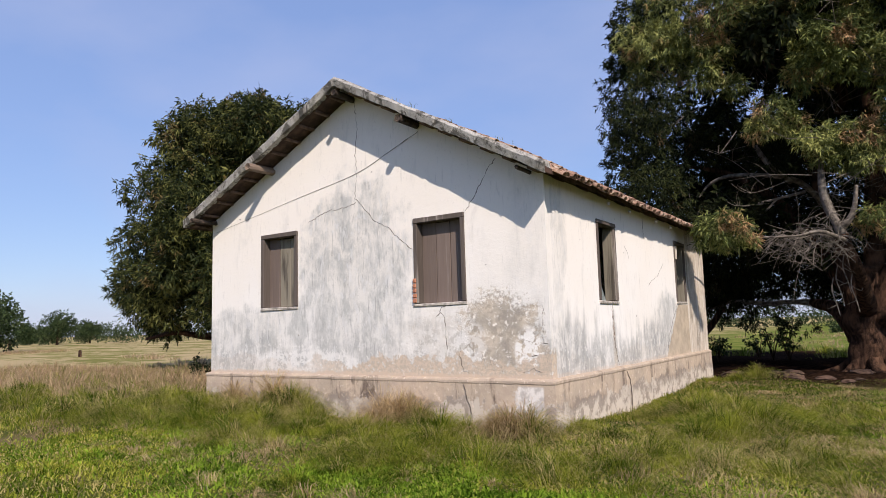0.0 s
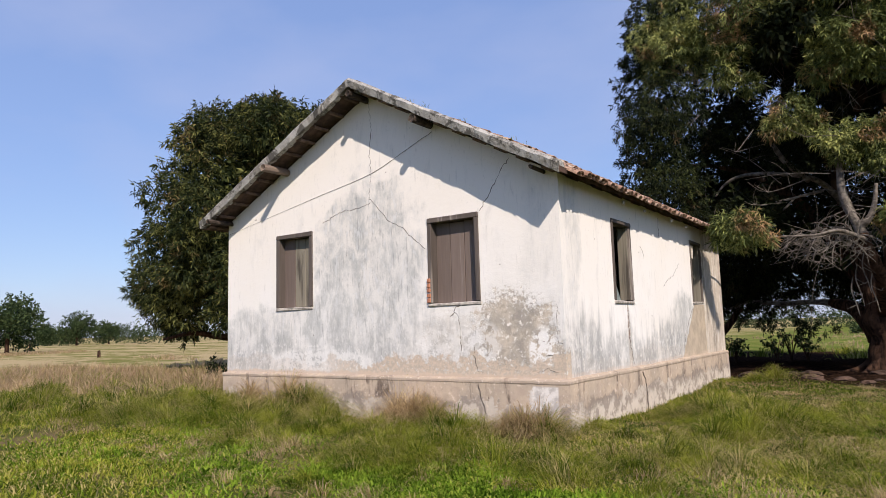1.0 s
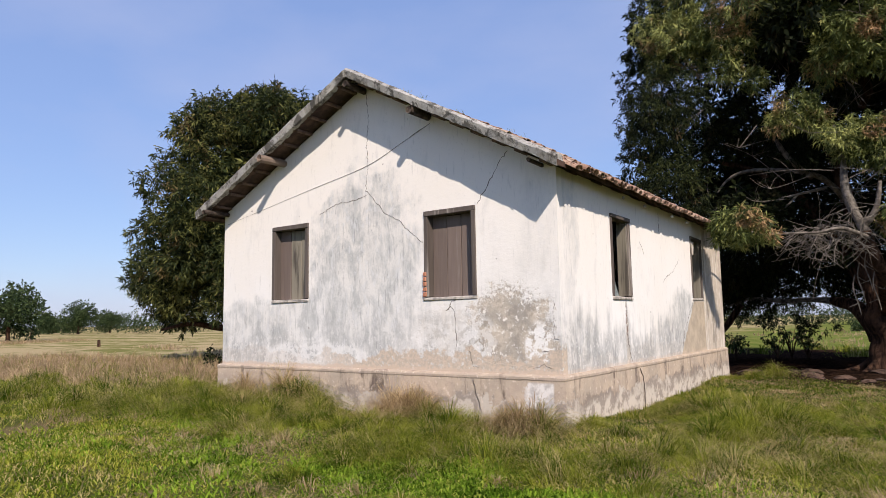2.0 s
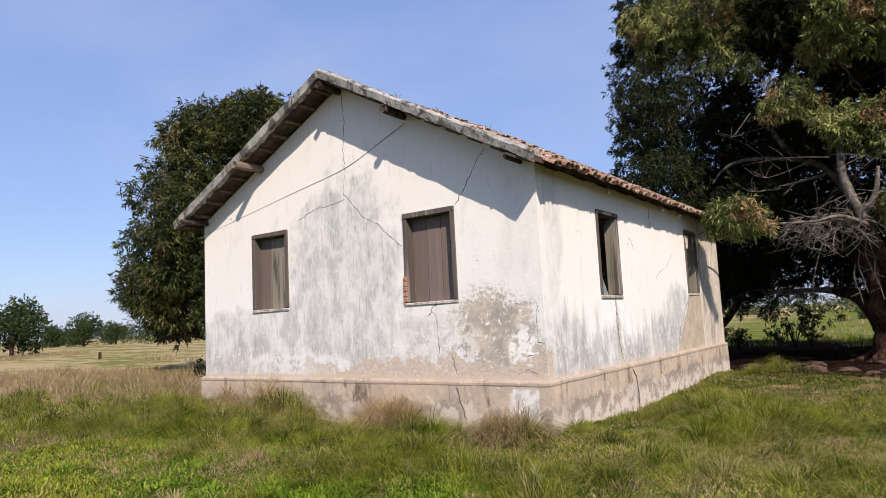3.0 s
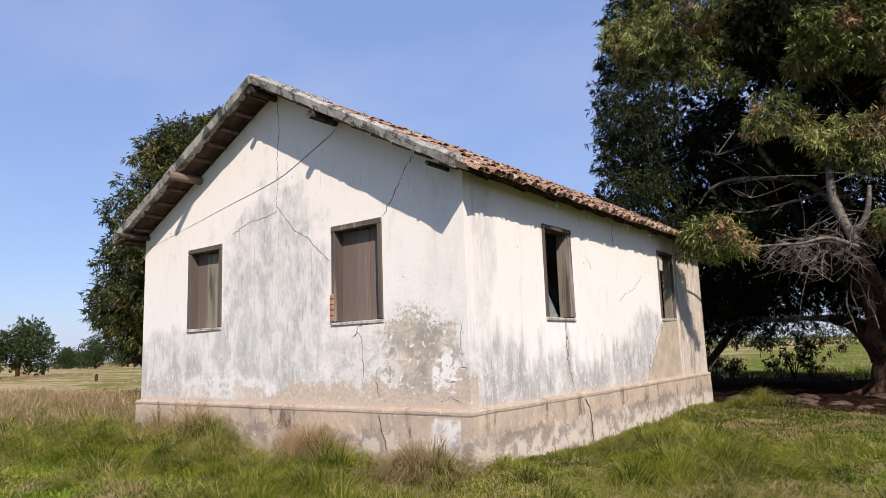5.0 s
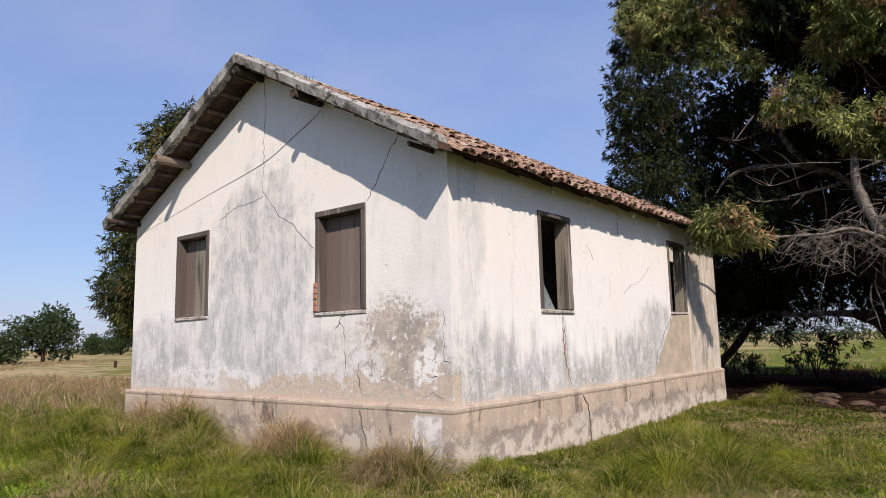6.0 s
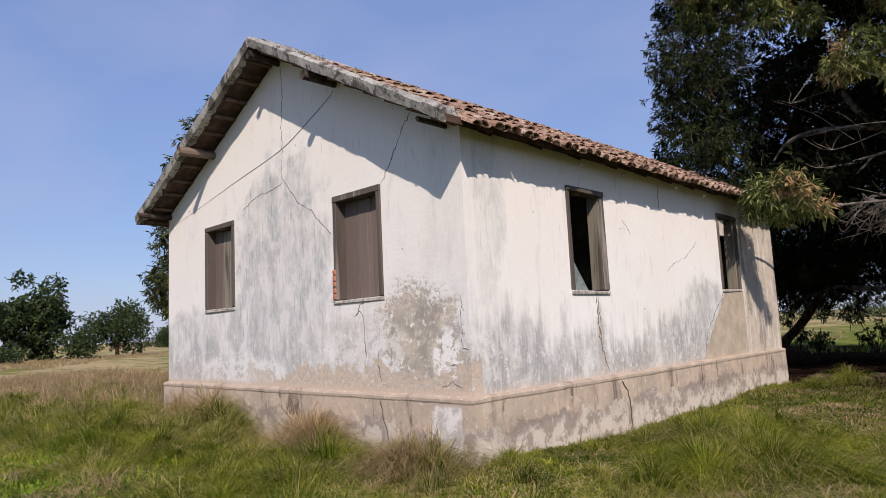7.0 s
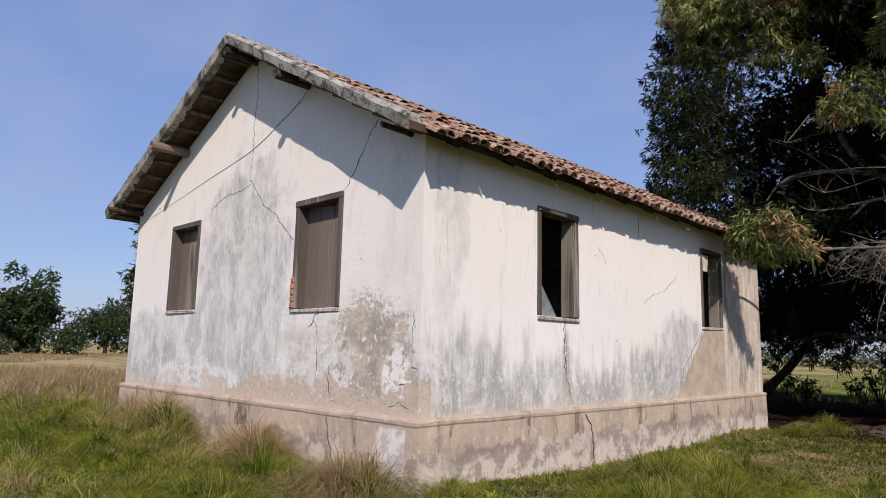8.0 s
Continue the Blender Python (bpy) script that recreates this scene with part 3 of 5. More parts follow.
part("wall", slab(cells_for(THICK, WALL_B - THICK, [], lambda u: roof_z(WALL_L) - 0.10),
                  lambda u, z: (WALL_L, u, z), lambda u, z: (WALL_L + THICK, u, z)), SIDE, house)
part("wall", slab(cells_for(WALL_L, -THICK, [], lambda u: roof_z(u) - 0.10, (APEX_X,)),
                  lambda u, z: (u, WALL_B, z), lambda u, z: (u, WALL_B - THICK, z)), GABLE, house)

def plinth():
    """Projecting foot of the walls with a rounded ledge."""
    bm = bmesh.new()
    profile = [(0.075, -0.5), (0.070, 0.30), (0.064, 0.670), (0.073, 0.690), (0.073, 0.722), (0.058, 0.742), (-0.02, 0.765)]
    n = 110
    corners = [(WALL_L, 0), (0, 0), (0, WALL_B), (WALL_L, WALL_B)]
    path = []
    for (ax, ay), (bx, by), out in zip(corners, corners[1:] + corners[:1], ((0, -1), (1, 0), (0, 1), (-1, 0))):
        for i in range(n):
            t = i / n
            nx, ny = out
            if i == 0:
                px, py = {(0, -1): (-1, 0), (1, 0): (0, -1), (0, 1): (1, 0), (-1, 0): (0, 1)}[out]
                nx, ny = nx + px, ny + py
            path.append((ax + (bx - ax) * t, ay + (by - ay) * t, nx, ny))
    rows = []
    for x, y, nx, ny in path:
        w = 0.010 * noise.noise((x * 1.3, y * 1.3, 0)) + 0.006 * noise.noise((x * 7, y * 7, 2))
        row = []
        for k, (o, z) in enumerate(profile):
            o2 = o + w + (0.009 * noise.noise((x * 6, y * 6, z * 9)) if k < 6 else 0)
            row.append(bm.verts.new((x + nx * o2, y + ny * o2, z + (0.012 * noise.noise((x * 0.9, y * 0.9, 3)) + 0.008 * noise.noise((x * 8, y * 8, z * 20)) if z > 0.5 else 0))))
        rows.append(row)
    for r0, r1 in zip(rows, rows[1:] + rows[:1]):
        for k in range(len(profile) - 1):
            bm.faces.new((r0[k], r1[k], r1[k + 1], r0[k + 1]))
    ob = part("plinth", bm, PLINTH, house, "projecting beige plaster plinth with damp stains and a darkened ledge")
    return ob


plinth()
bm = bmesh.new()
box(bm, (WALL_L + 0.02, 0.02, 0.55), (-0.02, WALL_B - 0.02, 0.70))
part("floor", bm, INSIDE, house, "dusty floor inside the house")

bm = bmesh.new()
box(bm, (-0.02, 8.22, 0.74), (0.008, WALL_B + 0.045, roof_z(0) - 0.09), 0.004)
part("corner_pier", bm, PIER, house, "stained beige render on the end of the long wall")
for y, z in ((2.2, 3.655), (3.35, 3.655), (5.05, 3.66), (6.2, 3.66)):
    bm = bmesh.new()
    bmesh.ops.create_icosphere(bm, subdivisions=2, radius=0.032)
    for v in bm.verts:
        v.co = Vector((0.22, y, z)) + v.co * (1 + 0.5 * noise.noise(v.co * 25 + Vector((y, 0, 0))))
    part("mortar_lump", bm, CEMENT_PALE, house)

# roof deck: two sloping sheets with their thickness
Y0, Y1, EAVE_R, EAVE_L = -0.50, WALL_B + 0.4, 0.27, -8.16


def deck(a, b):
    za, zb = roof_z(a), roof_z(b)
    bm = bmesh.new()
    vs = [bm.verts.new((x, y, z + dz)) for dz in (-0.06, 0.025) for x, z in ((a, za), (b, zb)) for y in (Y0, Y1)]
    for f in ((0, 1, 3, 2), (4, 6, 7, 5), (0, 2, 6, 4), (1, 5, 7, 3), (0, 4, 5, 1), (2, 3, 7, 6)):
        bm.faces.new([vs[i] for i in f])
    return bm


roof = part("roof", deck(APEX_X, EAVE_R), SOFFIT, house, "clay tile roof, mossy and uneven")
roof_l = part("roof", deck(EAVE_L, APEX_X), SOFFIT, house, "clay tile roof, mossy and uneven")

# battens under the tiles, along the ridge's direction
for side, x_end in ((1, EAVE_R), (-1, EAVE_L)):
    k = 0
    x = APEX_X + side * 0.22
    while (x_end - x) * side > 0:
        bm = bmesh.new()
        z = roof_z(x) - 0.063
        box(bm, (x - 0.035, Y0 + 0.12, z - 0.05), (x + 0.035, Y1 - 0.1, z), 0.008)
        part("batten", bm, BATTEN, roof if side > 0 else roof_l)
        x += side * random.uniform(0.36, 0.44)
# purlins, their ends showing under the verge
for x, w, reach, sunk, wood in ((APEX_X, 0.06, -0.22, 0.0, ROTTEN), (-5.95, 0.07, -0.46, 0.0, BEAM), (-2.35, 0.065, -0.24, 0.0, ROTTEN), (-7.72, 0.05, -0.40, 0.0, ROTTEN), (-0.22, 0.03, -0.06, 0.02, ROTTEN)):
    bm = bmesh.new()
    z = roof_z(x) - 0.115 - w - sunk - (0.03 if x == APEX_X else 0)
    tube(bm, [(x + 0.01, reach, z - 0.02), (x, reach + 0.10, z - 0.01), (x, 0.3, z), (x, WALL_B + 0.35, z)], [w * 0.72, w * 0.95, w, w], 9, 0.35, 4)
    part("purlin", bm, wood, house, "weathered timber purlin end")
# rafter tails under the long eave
y = 0.35
while y < WALL_B:
    bm = bmesh.new()
    box(bm, (-0.25, -0.03, -0.035), (0.17, 0.03, 0.02), 0.008)
    for v in bm.verts:
        v.co.z += roof_z(v.co.x) - 0.08
        v.co.y += y
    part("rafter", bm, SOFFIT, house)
    y += random.uniform(0.85, 1.05)


def verge(a, b):
    """Cement band that caps the tiles along the gable."""
    bm = bmesh.new()
    n = 90
    rows = []
    for i in range(n + 1):
        x = a + (b - a) * i / n
        z = roof_z(x)
        w = [0.022 * noise.noise((x * 2.2, k * 3.1, 7)) + 0.014 * noise.noise((x * 11, k * 5.1, 3)) for k in range(6)]
        pts = [(-0.515 + w[0], z - 0.075 + w[1]), (-0.545 + w[0], z + 0.055 + w[2]), (-0.50, z + 0.105 + w[3]), (-0.36, z + 0.10 + w[4]), (-0.30, z + 0.055 + w[5]), (-0.30, z - 0.05)]
        rows.append([bm.verts.new((x, p, q)) for p, q in pts])
    for r0, r1 in zip(rows, rows[1:]):
        for k in range(6):
            bm.faces.new((r0[k], r1[k], r1[(k + 1) % 6], r0[(k + 1) % 6]))
    bm.faces.new(rows[0]), bm.faces.new(rows[-1][::-1])
    return bm


part("verge", verge(APEX_X - 0.0, 0.26), CEMENT, roof, "grey mossy cement verge")
part("verge", verge(-8.12, APEX_X + 0.0), CEMENT, roof_l, "grey mossy cement verge")
# ridge cap
bm = bmesh.new()
tube(bm, [(APEX_X, Y0 + 0.2, APEX_Z - 0.02), (APEX_X, 5, APEX_Z - 0.05), (APEX_X, Y1, APEX_Z - 0.02)], [0.13, 0.13, 0.13], 10, 0.15, 14)
part("ridge_cap", bm, CEMENT, roof)


# ---- windows ----
def window(opening, place, label, planks=(), reveal=0.135, bar=0.085):
    """Frame of squared timbers in an opening of the wall; place maps (u, depth, z) into the world."""
    lo, hi, sill, head = opening
    def member(name, u0, u1, d0, d1, z0, z1, mat, parent, bevel=0.008, lab="", slope=0.0):
        bm = bmesh.new()
        box(bm, (u0, d0, z0), (u1, d1, z1), bevel, 0.012 if name == "sill" else 0.007 if mat is FRAME else 0.003)
        for v in bm.verts:
            v.co = place(v.co.x, v.co.y, v.co.z + slope * (v.co.x - u0))
        return part(name, bm, mat, parent, lab)
    win = member("window", lo, hi, -0.03, 0.17, head - bar, head, FRAME, house, 0.01, label)
    member("jamb", lo, lo + bar, -0.022, 0.17, sill + 0.05, head - bar, FRAME, win)
    member("jamb", hi - bar, hi, -0.022, 0.17, sill + 0.05, head - bar, FRAME, win)
    member("sill", lo - 0.012, hi + 0.012, -0.026, 0.17, sill - 0.005, sill + 0.045, CEMENT_PALE, win, 0.012, "worn pale sill")
    a, b = lo + bar, hi - bar
    for share0, share1, mat, drop in planks:
        member("plank", a + (b - a) * share0 + 0.005, a + (b - a) * share1 - 0.005, reveal, reveal + 0.03, sill + 0.05, head - bar - drop, mat, win, 0.005)
    return win


front = lambda u, d, z: (u, d, z)
flank = lambda u, d, z: (-d, u, z)
window(W_LEFT, front, "closed brown plank shutter in a dark timber frame", [(0, 0.36, SHUTTER, 0.0), (0.36, 0.70, PALE_PLANK, 0.02), (0.70, 1, PALE_PLANK, 0.02)])
window(W_RIGHT, front, "closed brown plank shutter in a dark timber frame", [(0, 0.34, SHUTTER, 0), (0.34, 0.67, SHUTTER, 0.01), (0.67, 1, SHUTTER, 0)])
near = window(S_NEAR, flank, "open unglazed window in a weathered timber frame", [], bar=0.075)
far = window(S_FAR, flank, "open unglazed window with a broken board", [], bar=0.075)


for win, (lo, hi, sill, head) in ((near, S_NEAR), (far, S_FAR)):
    bm = bmesh.new()
    box(bm, (-0.21, hi - 0.112, sill + 0.06), (-0.02, hi - 0.078, head - 0.08), 0.006, 0.006)
    part("shutter_leaf", bm, SHUTTER_GREY, win, "grey-brown shutter leaf folded against the jamb")
bm = bmesh.new()
vs = [bm.verts.new(p) for p in ((-0.07, 2.17, 1.95), (-0.09, 2.66, 1.95), (-0.06, 2.24, 2.40), (-0.09, 2.17, 1.95), (-0.11, 2.66, 1.95), (-0.08, 2.24, 2.40))]
bm.faces.new(vs[:3]), bm.faces.new(vs[3:][::-1])
for i, j in ((0, 1), (1, 2), (2, 0)):
    bm.faces.new((vs[i], vs[j], vs[j + 3], vs[i + 3]))
part("broken_board", bm, CLOTH, near, "broken blue-grey board in the corner")
bm = bmesh.new()
box(bm, (-0.045, 7.26, 3.05), (-0.02, 7.56, 3.36), 0.006, 0.01)
part("board_scrap", bm, PALE, far, "pale scrap of board")
for k in range(5):
    bm = bmesh.new()
    box(bm, (-2.490, -0.034, 1.98 + k * 0.085), (-2.418, 0.05, 2.052 + k * 0.085), 0.010, 0.006)
    part("brick", bm, BRICK, wall_gable, "red brick laid open beside the window frame")


# ---- cracks and cable on the walls ----
def crack(points, place, width, parent, seed, material=None):
    """A jagged thin gap in the plaster."""
    rng = random.Random(seed)
    line = []
    for (u0, z0), (u1, z1) in zip(points, points[1:]):
        n = max(2, int(math.hypot(u1 - u0, z1 - z0) / 0.045))
        for k in range(n):
            t = k / n
            line.append((u0 + (u1 - u0) * t + rng.uniform(-0.018, 0.018), z0 + (z1 - z0) * t + rng.uniform(-0.018, 0.018)))
    line.append(points[-1])
    bm = bmesh.new()
    rows = []
    for i, (u, z) in enumerate(line):
        a, b = line[max(i - 1, 0)], line[min(i + 1, len(line) - 1)]
        d = Vector((b[0] - a[0], b[1] - a[1])).normalized()
        w = width * 0.78 * rng.choice((0.25, 0.45, 0.6, 0.8, 1.1)) * (0.3 if i in (0, len(line) - 1) else 1) * 0.5
        rows.append([bm.verts.new(place(u - d.y * w * s, dd, z + d.x * w * s)) for s, dd in ((-1, -0.0035), (1, -0.0035), (1, 0.01), (-1, 0.01))])
    for r0, r1 in zip(rows, rows[1:]):
        for k in range(4):
            bm.faces.new((r0[k], r0[(k + 1) % 4], r1[(k + 1) % 4], r1[k]))
    part("crack", bm, material or CRACK, parent)


crack([(-3.76, 5.78), (-3.70, 5.2), (-3.76, 4.8), (-3.73, 4.37), (-3.78, 3.95), (-3.62, 3.80), (-3.35, 3.50), (-3.05, 3.35), (-2.50, 2.90)], front, 0.012, wall_gable, 1)
crack([(-3.76, 3.86), (-4.1, 3.80), (-4.45, 3.80), (-4.97, 3.62)], front, 0.009, wall_gable, 2)
crack([(-1.40, 3.43), (-1.20, 3.72), (-0.98, 4.05), (-0.82, 4.22)], front, 0.015, wall_gable, 3)
crack([(-1.70, 1.925), (-1.93, 1.90), (-1.96, 1.80), (-1.88, 1.72), (-1.86, 1.5), (-1.85, 1.15)], front, 0.015, wall_gable, 4)
crack([(-1.96, 1.80), (-2.06, 1.73)], front, 0.02, wall_gable, 11)
crack([(-0.115, 1.28), (-0.11, 1.6), (-0.10, 1.9)], front, 0.006, wall_gable, 12)
crack([(-0.13, 1.275), (-0.03, 1.27)], front, 0.030, wall_gable, 13)
crack([(-0.31, 1.08), (-0.21, 1.10)], front, 0.026, wall_gable, 14)
crack([(-0.5, 0.86), (-0.3, 0.90), (-0.12, 0.85)], front, 0.008, wall_gable, 15)
crack([(4.83, 3.72), (4.84, 3.30)], flank, 0.014, wall_side, 17)
crack([(3.6, 3.02), (3.75, 2.92), (3.8, 2.8)], flank, 0.006, wall_side, 18)
crack([(-1.60, 1.25), (-1.59, 1.0), (-1.52, 0.86), (-1.42, 0.82)], front, 0.012, wall_gable, 5)
crack([(2.70, 1.88), (2.71, 1.4), (2.73, 1.18)], flank, 0.030, wall_side, 6, RUBBLE)
crack([(2.74, 1.88), (2.755, 1.5), (2.76, 1.12), (2.84, 0.95), (2.92, 0.79)], flank, 0.015, wall_side, 16)
crack([(4.95, 2.30), (5.3, 2.45), (5.7, 2.55), (6.2, 2.85)], flank, 0.007, wall_side, 7)
crack([(7.2, 1.93), (6.9, 1.7), (6.35, 1.25), (6.2, 0.95)], flank, 0.017, wall_side, 8)
crack([(3.1, 0.66), (3.25, 0.5), (3.3, 0.2), (3.3, -0.05)], lambda u, d, z: (0.078 - d, u, z), 0.013, house, 9)
crack([(-1.50, 0.66), (-1.45, 0.45), (-1.36, 0.2)], lambda u, d, z: (u, d - 0.078, z), 0.009, house, 10)
bm = bmesh.new()
tube(bm, [(-7.80, -0.0065, 3.69), (-6.6, -0.0065, 3.90), (-5.16, -0.0065, 4.155), (-3.76, -0.0065, 4.40), (-2.95, -0.0065, 4.69), (-2.55, -0.02, 4.84), (-2.40, -0.05, 4.87), (-2.25, -0.10, 4.90)], [0.002, 0.002, 0.0028, 0.0035, 0.004, 0.005, 0.005, 0.004], 6, 0.25, 8)
tagged(part("cable", bm, CABLE), "thin black cable strung across the gable wall", "cable")

# ---- trees ----
rng = np.random.default_rng(7)


def limbs(parent, name, routes, material, sides=10, rough=0.35):
    for pts, radii in routes:
        bm = bmesh.new()
        tube(bm, pts, radii, sides, rough, 5)
        smooth(part(name, bm, material, parent))


def rel(points, at):
    return [(x - at[0], y - at[1], z - at[2]) for x, y, z in points]


TREE_AT = (3.6, 13.9, -0.05)
mango = thing("mango_tree", TREE_AT, "huge old mango tree with low spreading limbs beside the house", "tree", "mango trees")
limbs(mango, "trunk", [([(0, 0, -0.2), (0.0, 0, 0.25), (-0.03, 0.02, 0.9), (-0.05, 0, 1.6), (0.15, 0.1, 3.0)], [0.66, 0.52, 0.47, 0.50, 0.30])], BARK, 24, 0.28)
for a in range(7):
    q = a * 0.9 + 0.4
    bm = bmesh.new()
    tube(bm, [(0.42 * math.cos(q), 0.42 * math.sin(q), 0.30), (0.85 * math.cos(q), 0.85 * math.sin(q), 0.04), (1.5 * math.cos(q + 0.2), 1.5 * math.sin(q + 0.2), -0.06)], [0.17, 0.10, 0.05], 8, 0.3)
    smooth(part("root", bm, BARK, mango))
limbs(mango, "limb", [
    (rel([(3.4, 14.0, 0.9), (2.9, 14.5, 1.7), (2.1, 15.4, 2.0)], TREE_AT), [0.34, 0.24, 0.12]),
    (rel([(3.5, 13.9, 1.2), (3.2, 13.9, 3.0), (2.9, 14.2, 4.6), (2.5, 14.4, 6.4), (2.0, 14.4, 8.6)], TREE_AT), [0.36, 0.27, 0.20, 0.15, 0.08]),
    (rel([(3.7, 14.0, 1.2), (4.1, 14.4, 4.0), (4.2, 15.0, 8.0), (4.0, 15.0, 11.5)], TREE_AT), [0.42, 0.36, 0.25, 0.1]),
    (rel([(3.7, 13.8, 1.3), (4.2, 13.5, 1.56), (4.8, 13.4, 1.42), (5.0, 13.4, 0.98), (5.4, 13.4, 0.82), (6.0, 13.3, 1.25), (7.2, 13.1, 2.0)], TREE_AT), [0.22, 0.16, 0.14, 0.13, 0.12, 0.10, 0.05]),
    (rel([(3.5, 14.2, 1.8), (2.0, 14.4, 4.6), (0.6, 13.9, 6.0), (-0.6, 13.4, 6.5), (-1.5, 13.0, 6.6)], TREE_AT), [0.32, 0.18, 0.10, 0.07, 0.03]),
    (rel([(3.7, 13.9, 1.4), (4.6, 13.8, 3.2), (5.6, 13.8, 5.0), (7.8, 13.6, 8.0)], TREE_AT), [0.36, 0.30, 0.22, 0.1]),
    (rel([(-0.7, 16.0, 1.95), (-1.1, 16.0, 1.4), (-1.55, 16.0, 0.9), (-2.4, 16.2, 0.0)], TREE_AT), [0.09, 0.12, 0.14, 0.18]),
    (rel([(3.65, 13.5, 1.7), (3.62, 12.0, 2.5), (3.45, 11.2, 3.2), (3.33, 11.0, 3.68)], TREE_AT), [0.26, 0.17, 0.14, 0.125]),
    (rel([(3.4, 13.0, 7.4), (3.5, 13.0, 8.2), (1.7, 13.0, 9.3), (1.9, 13.0, 10.6)], TREE_AT), [0.10, 0.12, 0.12, 0.07]),
], BARK)
limbs(mango, "limb", [
    (rel([(3.34, 11.02, 3.62), (3.30, 11.0, 3.75), (3.12, 11.0, 4.25), (2.98, 11.0, 4.85), (2.96, 11.1, 5.6), (2.8, 11.3, 6.6)], TREE_AT), [0.122, 0.122, 0.118, 0.11, 0.09, 0.05]),
    (rel([(3.30, 11.0, 3.8), (3.62, 10.9, 4.2), (3.75, 10.9, 4.9)], TREE_AT), [0.09, 0.075, 0.04]),
    (rel([(-0.42, 12.2, 5.30), (-0.12, 12.2, 5.64), (0.44, 12.2, 5.84), (1.48, 12.2, 5.72), (2.3, 12.9, 5.5), (2.9, 14.1, 4.8)], TREE_AT), [0.025, 0.045, 0.055, 0.065, 0.08, 0.10]),
    (rel([(1.30, 12.0, 6.6), (1.49, 12.0, 6.2), (1.72, 12.1, 5.85), (2.1, 12.6, 5.5)], TREE_AT), [0.05, 0.065, 0.07, 0.08]),
    (rel([(0.95, 10.0, 3.60), (1.5, 10.0, 3.66), (2.34, 10.0, 3.62), (2.9, 10.2, 3.70), (3.42, 11.0, 3.5)], TREE_AT), [0.018, 0.024, 0.030, 0.042, 0.06]),
    (rel([(0.95, 8.0, 3.75), (1.0, 9.0, 3.66), (1.5, 10.0, 3.66)], TREE_AT), [0.015, 0.03, 0.04]),
    (rel([(0.80, 12.0, 4.83), (1.3, 12.0, 4.89), (1.75, 12.1, 4.97), (2.4, 12.8, 5.2)], TREE_AT), [0.025, 0.035, 0.035, 0.05]),
    (rel([(1.2, 12.0, 4.5), (1.45, 12.0, 4.65), (1.75, 12.1, 4.97)], TREE_AT), [0.015, 0.025, 0.03]),
    (rel([(-1.30, 13.0, 7.6), (-1.24, 13.0, 7.1), (-1.47, 13.0, 6.5)], TREE_AT), [0.03, 0.045, 0.035]),
    (rel([(2.1, 15.4, 2.0), (1.3, 15.7, 2.06), (0.78, 16.0, 2.02), (-0.34, 16.0, 2.15), (-0.81, 16.0, 1.99), (-1.5, 16.0, 1.82)], TREE_AT), [0.12, 0.085, 0.075, 0.07, 0.06, 0.03]),
], TWIG, 8)
# bare pale twigs through the crown
for k in range(130):
    p = Vector((rng.uniform(-6.5, 5.5), rng.uniform(-3.5, -0.8), rng.uniform(3.2, 11)))
    if (p.x / 7.2) ** 2 + (p.y / 7.2) ** 2 + ((p.z - 7) / 6.5) ** 2 > 0.85 or p.x < -5.0:
        continue
    d = Vector(rng.normal(size=3) * (1, 1, 0.5)).normalized()
    bm = bmesh.new()
    q = p + d * 0.8 + Vector(rng.normal(size=3) * 0.2)
    e = q + d * 0.7 + Vector(rng.normal(size=3) * 0.35)
    tube(bm, [p, q, e], [0.013, 0.009, 0.003], 5, 0.3, 5)
    for j in range(3):
        s = q + Vector(rng.normal(size=3) * 0.55)
        tube(bm, [q, (q + s) / 2 + Vector(rng.normal(size=3) * 0.1), s], [0.007, 0.005, 0.002], 4, 0.3, 4)
    part("twig", bm, TWIG, mango)
# tangles of dead twigs along the low pale limb and before the trunk
for k in range(64):
    along = rng.random()
    p = Vector((1.6 + 2.2 * along, 10.0 + 0.9 * along, 3.55 + rng.uniform(-0.1, 0.9) * along)) - Vector(TREE_AT)
    bm = bmesh.new()
    q = p + Vector((rng.uniform(-0.35, 0.35), rng.uniform(-0.3, 0.3), rng.uniform(-0.45, 0.15)))
    e = q + Vector((rng.uniform(-0.4, 0.4), rng.uniform(-0.2, 0.2), rng.uniform(-0.5, 0.1)))
    tube(bm, [p, q, e], [0.010, 0.012, 0.004], 5, 0.3, 5)
    for j in range(2):
        tube(bm, [q, q + Vector((rng.uniform(-0.3, 0.3), 0.1, rng.uniform(-0.3, 0.2))), q + Vector((rng.uniform(-0.5, 0.5), 0.15, rng.uniform(-0.5, 0.1)))], [0.009, 0.007, 0.003], 4, 0, 3)
    part("twig", bm, TWIG, mango)
for x, z in ((3.30, 3.2), (3.12, 2.9), (3.45, 2.7), (3.0, 2.6)):
    p = Vector((x, 11.6, z)) - Vector(TREE_AT)
    bm = bmesh.new()
    tube(bm, [p, p + Vector((-0.06, 0, -0.35)), p + Vector((0.03, 0, -0.75)), p + Vector((0.08, 0, -1.05))], [0.014, 0.018, 0.015, 0.007], 6, 0.3, 4)
    tube(bm, [p + Vector((0.03, 0, -0.75)), p + Vector((-0.2, 0, -0.85))], [0.012, 0.004], 5, 0, 3)
    tube(bm, [p + Vector((-0.06, 0, -0.35)), p + Vector((0.14, 0, -0.5)), p + Vector((0.2, 0, -0.42))], [0.011, 0.009, 0.004], 5, 0, 3)
    part("twig", bm, TWIG, mango)


